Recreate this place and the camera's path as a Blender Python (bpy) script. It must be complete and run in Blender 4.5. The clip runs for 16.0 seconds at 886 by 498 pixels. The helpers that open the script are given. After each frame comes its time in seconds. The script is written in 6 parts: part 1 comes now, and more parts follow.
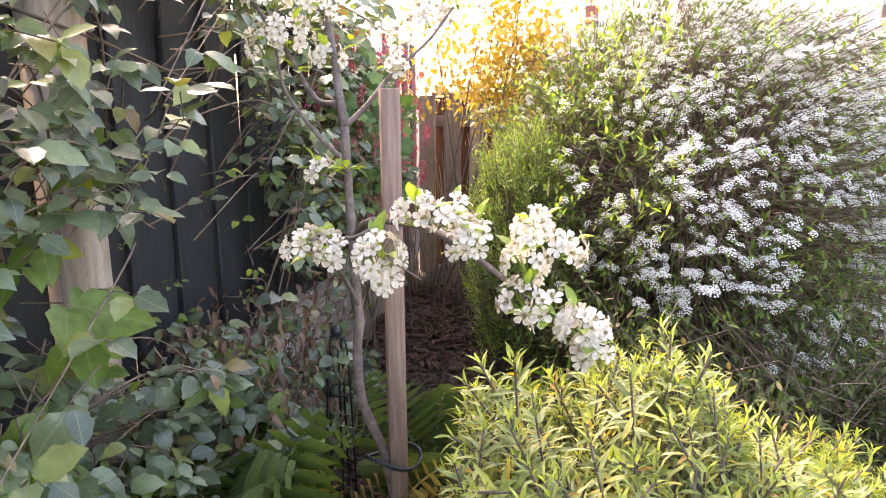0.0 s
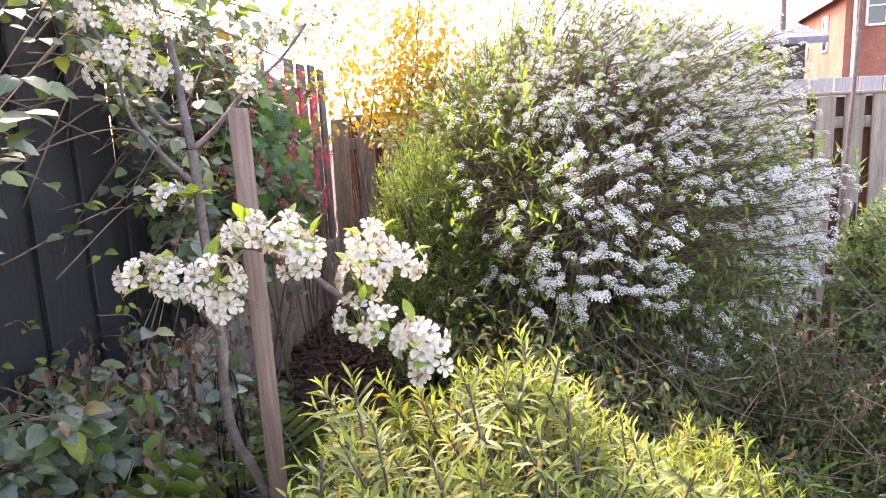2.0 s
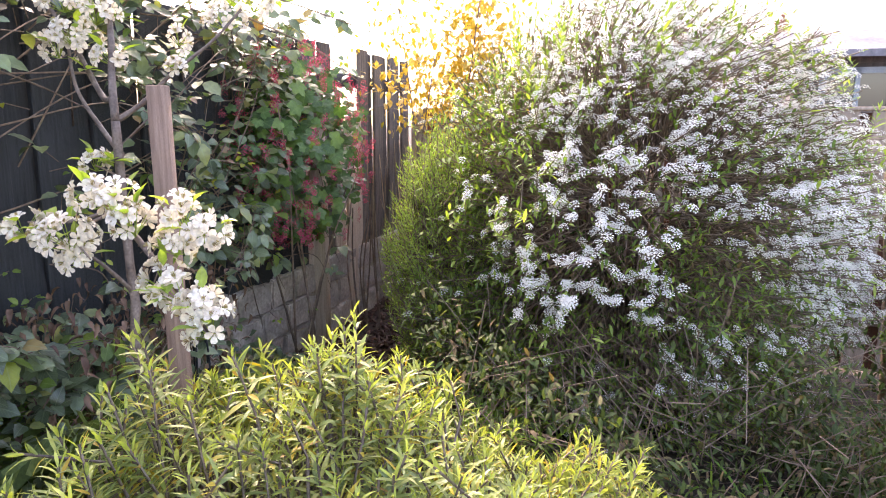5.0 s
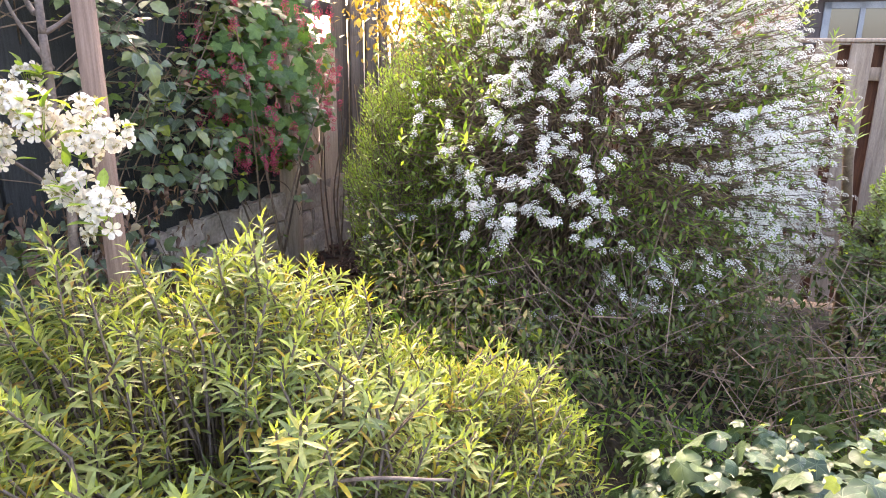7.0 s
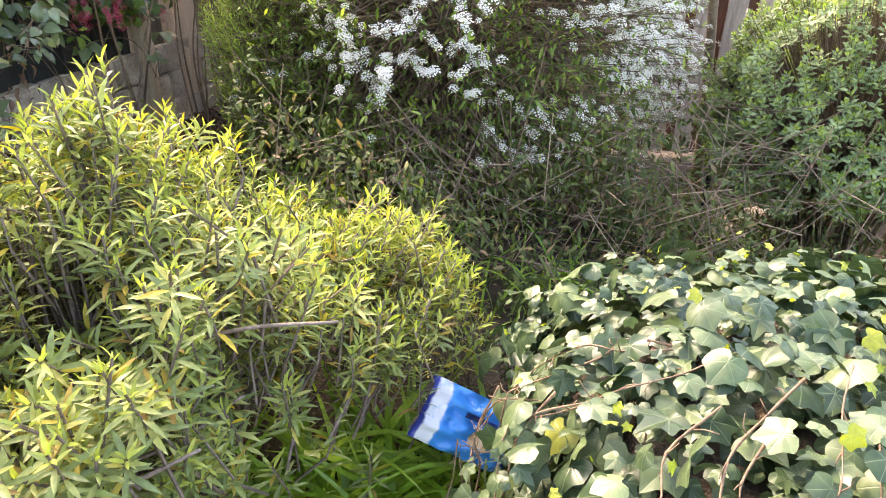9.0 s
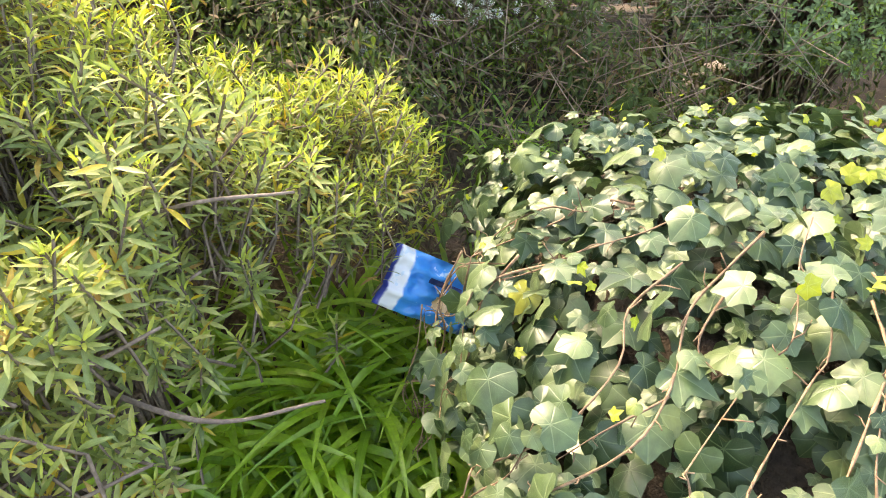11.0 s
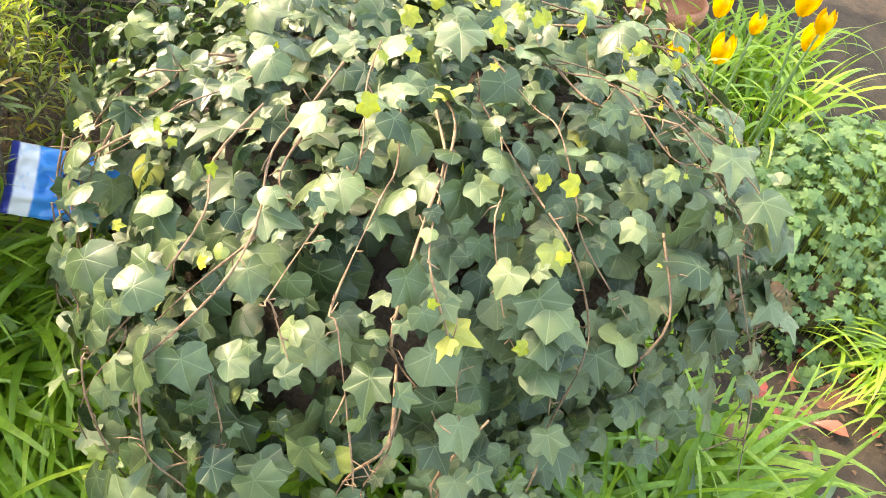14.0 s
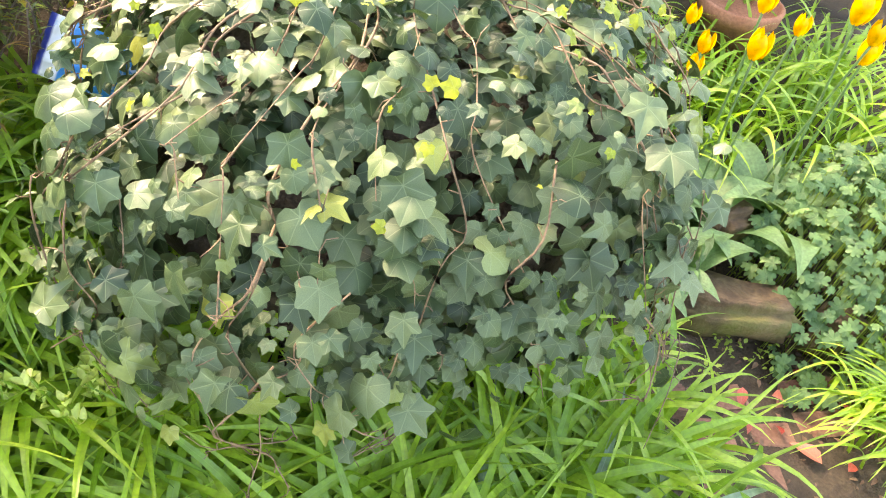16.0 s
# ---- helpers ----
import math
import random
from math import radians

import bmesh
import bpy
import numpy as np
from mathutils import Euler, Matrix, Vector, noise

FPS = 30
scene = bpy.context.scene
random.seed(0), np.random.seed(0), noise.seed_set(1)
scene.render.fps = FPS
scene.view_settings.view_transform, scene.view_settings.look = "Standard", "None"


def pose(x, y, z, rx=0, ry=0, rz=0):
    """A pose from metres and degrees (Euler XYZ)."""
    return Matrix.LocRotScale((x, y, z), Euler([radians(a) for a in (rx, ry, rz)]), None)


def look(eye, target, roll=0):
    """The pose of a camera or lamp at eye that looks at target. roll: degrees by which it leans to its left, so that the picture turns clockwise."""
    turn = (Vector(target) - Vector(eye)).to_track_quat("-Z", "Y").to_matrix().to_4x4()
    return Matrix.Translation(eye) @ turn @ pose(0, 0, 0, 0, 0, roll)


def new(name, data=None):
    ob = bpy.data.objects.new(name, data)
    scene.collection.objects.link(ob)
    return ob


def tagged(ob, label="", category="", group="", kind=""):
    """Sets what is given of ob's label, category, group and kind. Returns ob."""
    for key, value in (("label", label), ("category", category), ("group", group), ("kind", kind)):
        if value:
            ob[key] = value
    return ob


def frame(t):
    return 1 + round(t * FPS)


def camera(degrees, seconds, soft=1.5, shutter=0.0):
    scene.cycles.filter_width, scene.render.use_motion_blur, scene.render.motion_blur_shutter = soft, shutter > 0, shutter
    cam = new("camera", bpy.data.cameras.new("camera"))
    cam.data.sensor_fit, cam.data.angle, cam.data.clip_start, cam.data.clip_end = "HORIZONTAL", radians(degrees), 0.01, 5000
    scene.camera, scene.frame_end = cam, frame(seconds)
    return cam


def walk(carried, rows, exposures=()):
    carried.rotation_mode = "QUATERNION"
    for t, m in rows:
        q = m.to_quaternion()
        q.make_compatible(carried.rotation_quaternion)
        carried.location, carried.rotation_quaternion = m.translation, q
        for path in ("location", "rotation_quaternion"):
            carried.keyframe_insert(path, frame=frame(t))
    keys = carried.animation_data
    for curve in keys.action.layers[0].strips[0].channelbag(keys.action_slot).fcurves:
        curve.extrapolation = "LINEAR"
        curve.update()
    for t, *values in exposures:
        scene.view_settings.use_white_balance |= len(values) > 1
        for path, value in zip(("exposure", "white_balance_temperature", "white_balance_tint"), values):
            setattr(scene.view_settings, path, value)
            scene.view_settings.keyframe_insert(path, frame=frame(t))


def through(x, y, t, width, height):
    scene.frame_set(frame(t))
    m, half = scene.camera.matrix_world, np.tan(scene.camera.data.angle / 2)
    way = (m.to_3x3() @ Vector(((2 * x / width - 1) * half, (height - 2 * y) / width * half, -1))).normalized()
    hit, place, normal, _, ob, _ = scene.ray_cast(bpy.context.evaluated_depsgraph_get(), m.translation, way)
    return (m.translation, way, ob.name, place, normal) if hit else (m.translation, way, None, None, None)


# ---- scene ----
cam = camera(66.0, 16.0, soft=1.0)

PATH = [
    (0, (0.042, -0.055, 1.683), (-0.017, 1.898, 1.256), -0.1),
    (0.5, (0.085, -0.051, 1.68), (0.035, 1.912, 1.302), -0.6),
    (1, (0.118, -0.046, 1.675), (0.098, 1.92, 1.305), -0.3),
    (1.5, (0.157, -0.036, 1.674), (0.152, 1.928, 1.295), -2.4),
    (2, (0.198, -0.029, 1.663), (0.302, 1.935, 1.297), -2.7),
    (2.5, (0.29, -0.016, 1.66), (0.395, 1.948, 1.298), -2.2),
    (3, (0.418, 0.012, 1.651), (0.337, 1.977, 1.287), -1.3),
    (3.5, (0.515, 0.035, 1.636), (0.304, 1.992, 1.278), -1.7),
    (3.7, (0.542, 0.04, 1.634), (0.306, 2.002, 1.327), -1.3),
    (5.8, (0.771, -0.041, 1.63), (0.426, 1.881, 1.2), -0.3),
    (6, (0.789, -0.038, 1.625), (0.436, 1.879, 1.177), -1.1),
    (6.5, (0.837, -0.042, 1.605), (0.492, 1.865, 1.108), 0.1),
    (7, (0.878, -0.047, 1.59), (0.554, 1.854, 1.059), 0.7),
    (7.5, (0.904, -0.049, 1.593), (0.613, 1.852, 1.042), 0.6),
    (8, (0.89, -0.059, 1.585), (0.681, 1.85, 1.028), 0.8),
    (8.5, (0.875, -0.051, 1.558), (0.769, 1.809, 0.83), 0.5),
    (9, (0.881, -0.025, 1.529), (0.913, 1.774, 0.658), 1.6),
    (9.2, (0.885, -0.02, 1.525), (0.942, 1.763, 0.621), 1.3),
    (11.3, (0.877, 0.002, 1.503), (1.07, 1.562, 0.266), 2.0),
    (11.5, (0.882, 0.0, 1.497), (1.115, 1.536, 0.238), 1.6),
    (12, (0.908, 0.01, 1.489), (1.303, 1.47, 0.181), 1.6),
    (12.5, (0.941, 0.015, 1.473), (1.508, 1.384, 0.13), 3.6),
    (13, (0.957, -0.002, 1.465), (1.623, 1.292, 0.093), 4.9),
    (13.5, (1.003, -0.039, 1.466), (1.735, 1.207, 0.084), 5.3),
    (14, (1.105, -0.093, 1.475), (1.801, 1.158, 0.078), 6.5),
    (14.5, (1.191, -0.152, 1.46), (1.71, 1.13, 0.015), 7.6),
    (15, (1.24, -0.194, 1.445), (1.681, 1.064, -0.046), 5.9),
    (15.5, (1.261, -0.239, 1.456), (1.717, 1.083, 0.026), 7.3),
    (16, (1.312, -0.311, 1.46), (1.745, 1.016, 0.028), 9.3),
]
walk(cam, [(t, look(eye, target, roll)) for t, eye, target, roll in PATH], [(0, 3.0, 7900, 27), (3.7, 2.75, 7400, 28), (6.5, 2.9, 7600, 26), (9, 3.1, 8100, 18), (12.5, 2.97, 9100, 7), (16, 3.2, 9000, 10)])
# ---- world and sun ----
SUN_ELEV, SUN_AZ = 42.0, -32.0  # degrees; azimuth from +y towards +x
world = bpy.data.worlds.new("world")
scene.world = world
world.use_nodes = True
wt = world.node_tree
sky = wt.nodes.new("ShaderNodeTexSky")
sky.sky_type, sky.sun_disc = "NISHITA", False
sky.sun_elevation, sky.sun_rotation = radians(SUN_ELEV), radians(SUN_AZ)
sky.air_density, sky.dust_density = 1.0, 2.5
wt.nodes["Background"].inputs["Strength"].default_value = 0.15
wt.links.new(sky.outputs[0], wt.nodes["Background"].inputs["Color"])
sun = new("sun", bpy.data.lights.new("sun", "SUN"))
sun.data.energy, sun.data.angle, sun.data.color = 0.9, radians(8.0), (1.0, 0.93, 0.82)
sa, se = radians(SUN_AZ), radians(SUN_ELEV)
sun.matrix_world = look((math.sin(sa) * math.cos(se) * 30, math.cos(sa) * math.cos(se) * 30, math.sin(se) * 30), (0, 0, 0))

rng = np.random.default_rng(7)


# ---- mesh helpers ----
class Batch:
    """Collects vertices, faces and leaf coordinates for one mesh."""

    def __init__(self):
        self.v, self.f, self.uv, self.n = [], [], [], 0

    def add(self, v, faces, uv=None):
        v = np.asarray(v, float)
        self.v.append(v)
        self.uv.append(np.zeros((len(v), 2)) if uv is None else np.asarray(uv, float))
        base = self.n
        self.f += [tuple(i + base for i in q) for q in faces]
        self.n += len(v)

    def scatter(self, tpl, rot, pos, size):
        """Copies of a template: rot (N,3,3), pos (N,3), size (N,) or (N,3)."""
        v, faces, uv = tpl
        pos = np.asarray(pos, float)
        count = len(pos)
        if count == 0:
            return
        size = np.asarray(size, float)
        size = np.repeat(size[:, None], 3, 1) if size.ndim == 1 else size
        out = np.einsum("nij,nkj->nki", rot, v[None] * size[:, None, :]) + pos[:, None, :]
        k = len(v)
        self.v.append(out.reshape(-1, 3))
        self.uv.append(np.tile(uv, (count, 1)))
        for length in sorted({len(q) for q in faces}):
            fa = np.array([q for q in faces if len(q) == length])
            offs = (self.n + np.arange(count) * k)[:, None, None]
            self.f += list(map(tuple, (fa[None] + offs).reshape(-1, length).tolist()))
        self.n += count * k

    def mesh(self, name, smooth=True):
        me = bpy.data.meshes.new(name)
        v = np.concatenate(self.v)
        me.from_pydata(v, [], self.f)
        uvl = me.uv_layers.new(name="leaf")
        idx = np.empty(len(me.loops), dtype=np.int32)
        me.loops.foreach_get("vertex_index", idx)
        uvl.data.foreach_set("uv", np.concatenate(self.uv)[idx].ravel())
        me.polygons.foreach_set("use_smooth", [smooth] * len(me.polygons))
        me.update()
        return me


def part(name, shape, material, parent=None, label="", smooth=True):
    """One mesh object out of a Batch, a bmesh or a mesh, under a parent."""
    if isinstance(shape, Batch):
        me = shape.mesh(name, smooth)
    elif isinstance(shape, bmesh.types.BMesh):
        me = bpy.data.meshes.new(name)
        shape.to_mesh(me)
        shape.free()
        me.polygons.foreach_set("use_smooth", [smooth] * len(me.polygons))
    else:
        me = shape
    if not me.materials:
        me.materials.append(material)
    ob = new(name, me)
    if parent is not None:
        ob.parent = parent
        ob.matrix_parent_inverse = parent.matrix_basis.inverted()
    if name in JOINED:
        ob["kind"] = "stuff"
    return tagged(ob, label)


JOINED = {"stems", "flowers", "foliage", "shoot_tips", "young_leaves", "young_tips", "leaves", "vines", "dead_leaves", "stalks", "canes", "dry_twigs", "lower_leaves", "petals", "stamens"}


def thing(name, place, label, category, group="", kind=""):
    ob = new(name)
    ob.empty_display_size = 0.05
    ob.location = place
    bpy.context.view_layer.update()
    return tagged(ob, label, category, group, kind)


def unit(a):
    a = np.asarray(a, float)
    return a / np.maximum(np.linalg.norm(a, axis=-1, keepdims=True), 1e-9)


def frames(d, roll=0.0, up=(0, 0, 1)):
    """Turns whose y axis lies along d and whose z axis leans towards up, rolled round d."""
    d = unit(d)
    up = np.broadcast_to(np.asarray(up, float), d.shape)
    x = np.cross(d, up)
    bad = np.linalg.norm(x, axis=1) < 1e-3
    x[bad] = (1, 0, 0)
    x = unit(x)
    z = np.cross(x, d)
    roll = np.broadcast_to(np.asarray(roll, float), len(d))[:, None]
    x2 = x * np.cos(roll) + z * np.sin(roll)
    z2 = z * np.cos(roll) - x * np.sin(roll)
    return np.stack([x2, d, z2], axis=2)


def leaf_tpl(width, segs=4, fold=0.25, droop=0.2, power=1.0, peak=0.45, serrate=0.0, wave=0.0):
    """A leaf one unit long along y: midrib and two blades, folded and drooping."""
    v, uv, f = [], [], []
    for i in range(segs + 1):
        t = i / segs
        w = width * 0.5 * (max(0.0, math.sin(math.pi * t ** (math.log(0.5) / math.log(peak)))) ** power) + 0.006
        w *= 1 + serrate * (1 if i % 2 else -1)
        z = -droop * t * t + wave * math.sin(t * 9)
        y = t * (1 - 0.25 * droop * t)
        for s in (-1, 0, 1):
            v.append((s * w, y - serrate * 0.05 * abs(s) * (i % 2), z + abs(s) * w * fold))
            uv.append((s * w / max(width, 1e-6) + 0.5, t))
    for i in range(segs):
        for s in (0, 1):
            a = i * 3 + s
            f.append((a, a + 1, a + 4, a + 3))
    return np.array(v), f, np.array(uv)


def lobed_tpl(radii, cup=0.15, fold=0.1, start=None):
    """A palmate leaf fanned from its stalk at the origin; radii are half the outline, tip first, as (degrees, reach)."""
    half = [(a, r) for a, r in radii]
    ring = half + [(-a, r) for a, r in reversed(half) if 0 < a < 180]
    v, uv, f = [(0, 0, 0)], [(0.0, 0.0)], []
    for k, q in ((0.5, 0.55), (1.0, 1.0)):
        for a, r in ring:
            x, y = math.sin(radians(a)) * r * k, math.cos(radians(a)) * r * k
            z = -cup * (x * x + 0.7 * y * y) + fold * abs(math.sin(radians(a) * 1.6)) * k * 0.3
            v.append((x, y, z))
            uv.append((x, y))
    n = len(ring)
    for i in range(n - 1):
        f.append((0, 1 + i + 1, 1 + i))
        f.append((1 + i, 2 + i, n + 2 + i, n + 1 + i))
    f.append((0, 1, n))
    f.append((n, 1, n + 1, 2 * n))
    return np.array(v, float), f, np.array(uv, float)


def catmull(pts, per=6):
    p = [np.array(q, float) for q in pts]
    p = [2 * p[0] - p[1]] + p + [2 * p[-1] - p[-2]]
    out = []
    for i in range(1, len(p) - 2):
        for j in range(per):
            t = j / per
            out.append(0.5 * (2 * p[i] + (p[i + 1] - p[i - 1]) * t + (2 * p[i - 1] - 5 * p[i] + 4 * p[i + 1] - p[i + 2]) * t * t
                              + (3 * p[i] - p[i - 1] - 3 * p[i + 1] + p[i + 2]) * t ** 3))
    return np.array(out + [p[-2]])


def tube(b, pts, r0, r1, sides=6, knob=0.0):
    """A tapering round stem along the points, added to batch b."""
    pts = np.asarray(pts, float)
    n = len(pts)
    d = np.gradient(pts, axis=0)
    fr = frames(d, 0.0, (0.31, 0.22, 0.92))
    ang = np.arange(sides) / sides * 2 * math.pi
    r = np.linspace(r0, r1, n) * (1 + knob * rng.uniform(-1, 1, n))
    ring = np.stack([np.cos(ang), np.zeros(sides), np.sin(ang)], 1)
    v = (np.einsum("nij,kj->nki", fr, ring) * r[:, None, None] + pts[:, None, :]).reshape(-1, 3)
    f = []
    for i in range(n - 1):
        for k in range(sides):
            a, c = i * sides + k, i * sides + (k + 1) % sides
            f.append((a, c, c + sides, a + sides))
    f.append(tuple(range(sides))[::-1])
    f.append(tuple((n - 1) * sides + k for k in range(sides)))
    uv = np.stack([np.tile(np.arange(sides) / sides, n), np.repeat(np.linspace(0, 1, n), sides)], 1)
    b.add(v, f, uv)


TWIG = (np.array([(math.cos(a), y, math.sin(a)) for y in (0, 1) for a in (0, 2.1, 4.2)], float),
        [(0, 1, 4, 3), (1, 2, 5, 4), (2, 0, 3, 5)], np.zeros((6, 2)))


def twigs(b, start, end, radius):
    d = end - start
    length = np.linalg.norm(d, axis=1)
    size = np.stack([radius, length, radius], 1)
    b.scatter(TWIG, frames(d), start, size)


def box(b, lo, hi):
    (x0, y0, z0), (x1, y1, z1) = lo, hi
    b.add([(x0, y0, z0), (x1, y0, z0), (x1, y1, z0), (x0, y1, z0), (x0, y0, z1), (x1, y0, z1), (x1, y1, z1), (x0, y1, z1)],
          [(3, 2, 1, 0), (4, 5, 6, 7), (0, 1, 5, 4), (1, 2, 6, 5), (2, 3, 7, 6), (3, 0, 4, 7)])


def bevel_box(size, bevel=0.004, segments=1):
    bm = bmesh.new()
    bmesh.ops.create_cube(bm, size=1.0)
    bmesh.ops.scale(bm, vec=size, verts=bm.verts)
    bmesh.ops.bevel(bm, geom=bm.edges[:], offset=bevel, segments=segments, affect="EDGES")
    return bm


def jitter(bm, amount, scale=6.0, seed=0.0):
    for v in bm.verts:
        q = v.co * scale + Vector((seed, seed * 1.7, -seed))
        v.co += Vector((noise.noise(q), noise.noise(q + Vector((9, 3, 1))), noise.noise(q + Vector((-4, 7, 2))))) * amount


def fbm(p, scale=1.0):
    return noise.fractal(Vector(p) * scale, 1.0, 2.0, 3)


def sphere_dirs(n, zmin=-1.0):
    z = rng.uniform(zmin, 1, n)
    a = rng.uniform(0, 2 * math.pi, n)
    r = np.sqrt(1 - z * z)
    return np.stack([r * np.cos(a), r * np.sin(a), z], 1)


def smooth01(t):
    t = np.clip(t, 0, 1)
    return t * t * (3 - 2 * t)


def ground_z(x, y):
    x, y = np.asarray(x, float), np.asarray(y, float)
    bank = smooth01((y - 0.25 + 0.35 * np.clip(-x, 0, 1)) / 1.25) * (1 - 0.62 * smooth01((x - 0.9) / 1.3))
    fade = 1 - smooth01((np.hypot(x, y - 2) - 6) / 8)
    return 0.55 * bank * fade - 0.12 * smooth01((x - 1.9) / 0.7) * smooth01((2.2 - y) / 1.2) * fade


# ---- materials ----
def mat(name):
    m = bpy.data.materials.new(name)
    m.use_nodes = True
    nt = m.node_tree
    return m, nt, nt.nodes["Principled BSDF"], nt.nodes["Material Output"]


def node(nt, kind, **values):
    n = nt.nodes.new(kind)
    for key, val in values.items():
        if key in n.inputs:
            n.inputs[key].default_value = val
    return n


def math_node(nt, op, a, b=None):
    n = nt.nodes.new("ShaderNodeMath")
    n.operation = op
    for i, val in enumerate((a, b)):
        if val is None:
            continue
        if isinstance(val, (int, float)):
            n.inputs[i].default_value = val
        else:
            nt.links.new(val, n.inputs[i])
    return n.outputs[0]


def ramp(nt, fac, stops):
    n = nt.nodes.new("ShaderNodeValToRGB")
    els = n.color_ramp.elements
    while len(els) < len(stops):
        els.new(0.5)
    for e, (p, c) in zip(els, stops):
        e.position, e.color = p, (*c, 1)
    nt.links.new(fac, n.inputs[0])
    return n.outputs[0]


def mix_color(nt, fac, a, b, blend="MIX"):
    n = nt.nodes.new("ShaderNodeMix")
    n.data_type, n.blend_type = "RGBA", blend
    for sock, val in ((n.inputs[0], fac), (n.inputs[6], a), (n.inputs[7], b)):
        if isinstance(val, (int, float)):
            sock.default_value = val
        elif isinstance(val, tuple):
            sock.default_value = (*val, 1)
        else:
            nt.links.new(val, sock)
    return n.outputs[2]


def noise_fac(nt, scale, detail=4.0, coord="Object", stretch=None, rough=0.55):
    tc = nt.nodes.new("ShaderNodeTexCoord")
    src = tc.outputs[coord]
    if stretch:
        mp = nt.nodes.new("ShaderNodeMapping")
        mp.inputs["Scale"].default_value = stretch
        nt.links.new(src, mp.inputs[0])
        src = mp.outputs[0]
    n = node(nt, "ShaderNodeTexNoise", Scale=scale, Detail=detail, Roughness=rough)
    nt.links.new(src, n.inputs["Vector"])
    return n.outputs[0]


def pick(nt):
    """A random number for each leaf or piece."""
    geo = nt.nodes.new("ShaderNodeNewGeometry")
    info = nt.nodes.new("ShaderNodeObjectInfo")
    return math_node(nt, "FRACT", math_node(nt, "ADD", geo.outputs["Random Per Island"], info.outputs["Random"]))


def bump(nt, bsdf, height, strength=0.3, distance=0.004):
    b = node(nt, "ShaderNodeBump", Strength=strength, Distance=distance)
    nt.links.new(height, b.inputs["Height"])
    nt.links.new(b.outputs[0], bsdf.inputs["Normal"])


def leaf_mat(name, stops, rough=0.45, through=0.35, veins="", vein=(0.4, 0.5, 0.3), vein_amt=0.5, grain=90.0, spec=0.5, glow_tint=(0.9, 1.0, 0.35), edge=None):
    m, nt, bsdf, out = mat(name)
    col = ramp(nt, pick(nt), stops)
    blotch = noise_fac(nt, grain)
    col = mix_color(nt, 0.55, col, ramp(nt, blotch, [(0.3, (0.55, 0.55, 0.55)), (0.7, (1.35, 1.35, 1.3))]), "MULTIPLY")
    uvn = nt.nodes.new("ShaderNodeUVMap")
    sep = nt.nodes.new("ShaderNodeSeparateXYZ")
    nt.links.new(uvn.outputs[0], sep.inputs[0])
    u, v = sep.outputs[0], sep.outputs[1]
    height = blotch
    if veins == "feather":
        side = math_node(nt, "ABSOLUTE", math_node(nt, "SUBTRACT", u, 0.5))
        mid = math_node(nt, "SUBTRACT", 1.0, math_node(nt, "MULTIPLY", side, 22.0))
        saw = math_node(nt, "PINGPONG", math_node(nt, "SUBTRACT", math_node(nt, "MULTIPLY", v, 8.0), math_node(nt, "MULTIPLY", side, 6.0)), 0.5)
        rib = math_node(nt, "SUBTRACT", 0.6, math_node(nt, "MULTIPLY", saw, 6.0))
        fac = math_node(nt, "MAXIMUM", mid, rib)
    elif veins == "palm":
        ang = math_node(nt, "ARCTAN2", u, v)
        saw = math_node(nt, "PINGPONG", math_node(nt, "ADD", math_node(nt, "MULTIPLY", ang, 1.09), 0.0), 0.5)
        rad = math_node(nt, "SQRT", math_node(nt, "ADD", math_node(nt, "MULTIPLY", u, u), math_node(nt, "MULTIPLY", v, v)))
        fac = math_node(nt, "SUBTRACT", 1.0, math_node(nt, "MULTIPLY", math_node(nt, "MULTIPLY", saw, rad), 36.0))
        fine = math_node(nt, "PINGPONG", math_node(nt, "ADD", math_node(nt, "MULTIPLY", rad, 7.0), math_node(nt, "MULTIPLY", saw, 5.0)), 0.5)
        fac = math_node(nt, "MAXIMUM", fac, math_node(nt, "SUBTRACT", 0.22, math_node(nt, "MULTIPLY", fine, 4.0)))
    elif veins == "strap":
        mid = math_node(nt, "ABSOLUTE", math_node(nt, "SUBTRACT", u, 0.5))
        lines = math_node(nt, "PINGPONG", math_node(nt, "MULTIPLY", u, 9.0), 0.5)
        fac = math_node(nt, "MAXIMUM", math_node(nt, "SUBTRACT", 1.0, math_node(nt, "MULTIPLY", mid, 12.0)), math_node(nt, "SUBTRACT", 0.4, math_node(nt, "MULTIPLY", lines, 3.0)))
    if veins:
        cl = nt.nodes.new("ShaderNodeClamp")
        nt.links.new(fac, cl.inputs[0])
        fac = cl.outputs[0]
        col = mix_color(nt, math_node(nt, "MULTIPLY", fac, vein_amt), col, vein)
        height = math_node(nt, "SUBTRACT", blotch, math_node(nt, "MULTIPLY", fac, 0.6))
    if edge:
        col = mix_color(nt, ramp(nt, v, [(0.62, (0, 0, 0)), (1.0, (0.8, 0.8, 0.8))]), col, edge)
    nt.links.new(col, bsdf.inputs["Base Color"])
    bsdf.inputs["Roughness"].default_value = rough
    bsdf.inputs["Specular IOR Level"].default_value = spec
    bump(nt, bsdf, height, 0.35, 0.0015)
    tr = nt.nodes.new("ShaderNodeBsdfTranslucent")
    nt.links.new(mix_color(nt, 1.0, col, tuple(c * 1.5 for c in glow_tint), "MULTIPLY"), tr.inputs[0])
    ms = node(nt, "ShaderNodeMixShader")
    ms.inputs[0].default_value = through
    nt.links.new(bsdf.outputs[0], ms.inputs[1])
    nt.links.new(tr.outputs[0], ms.inputs[2])
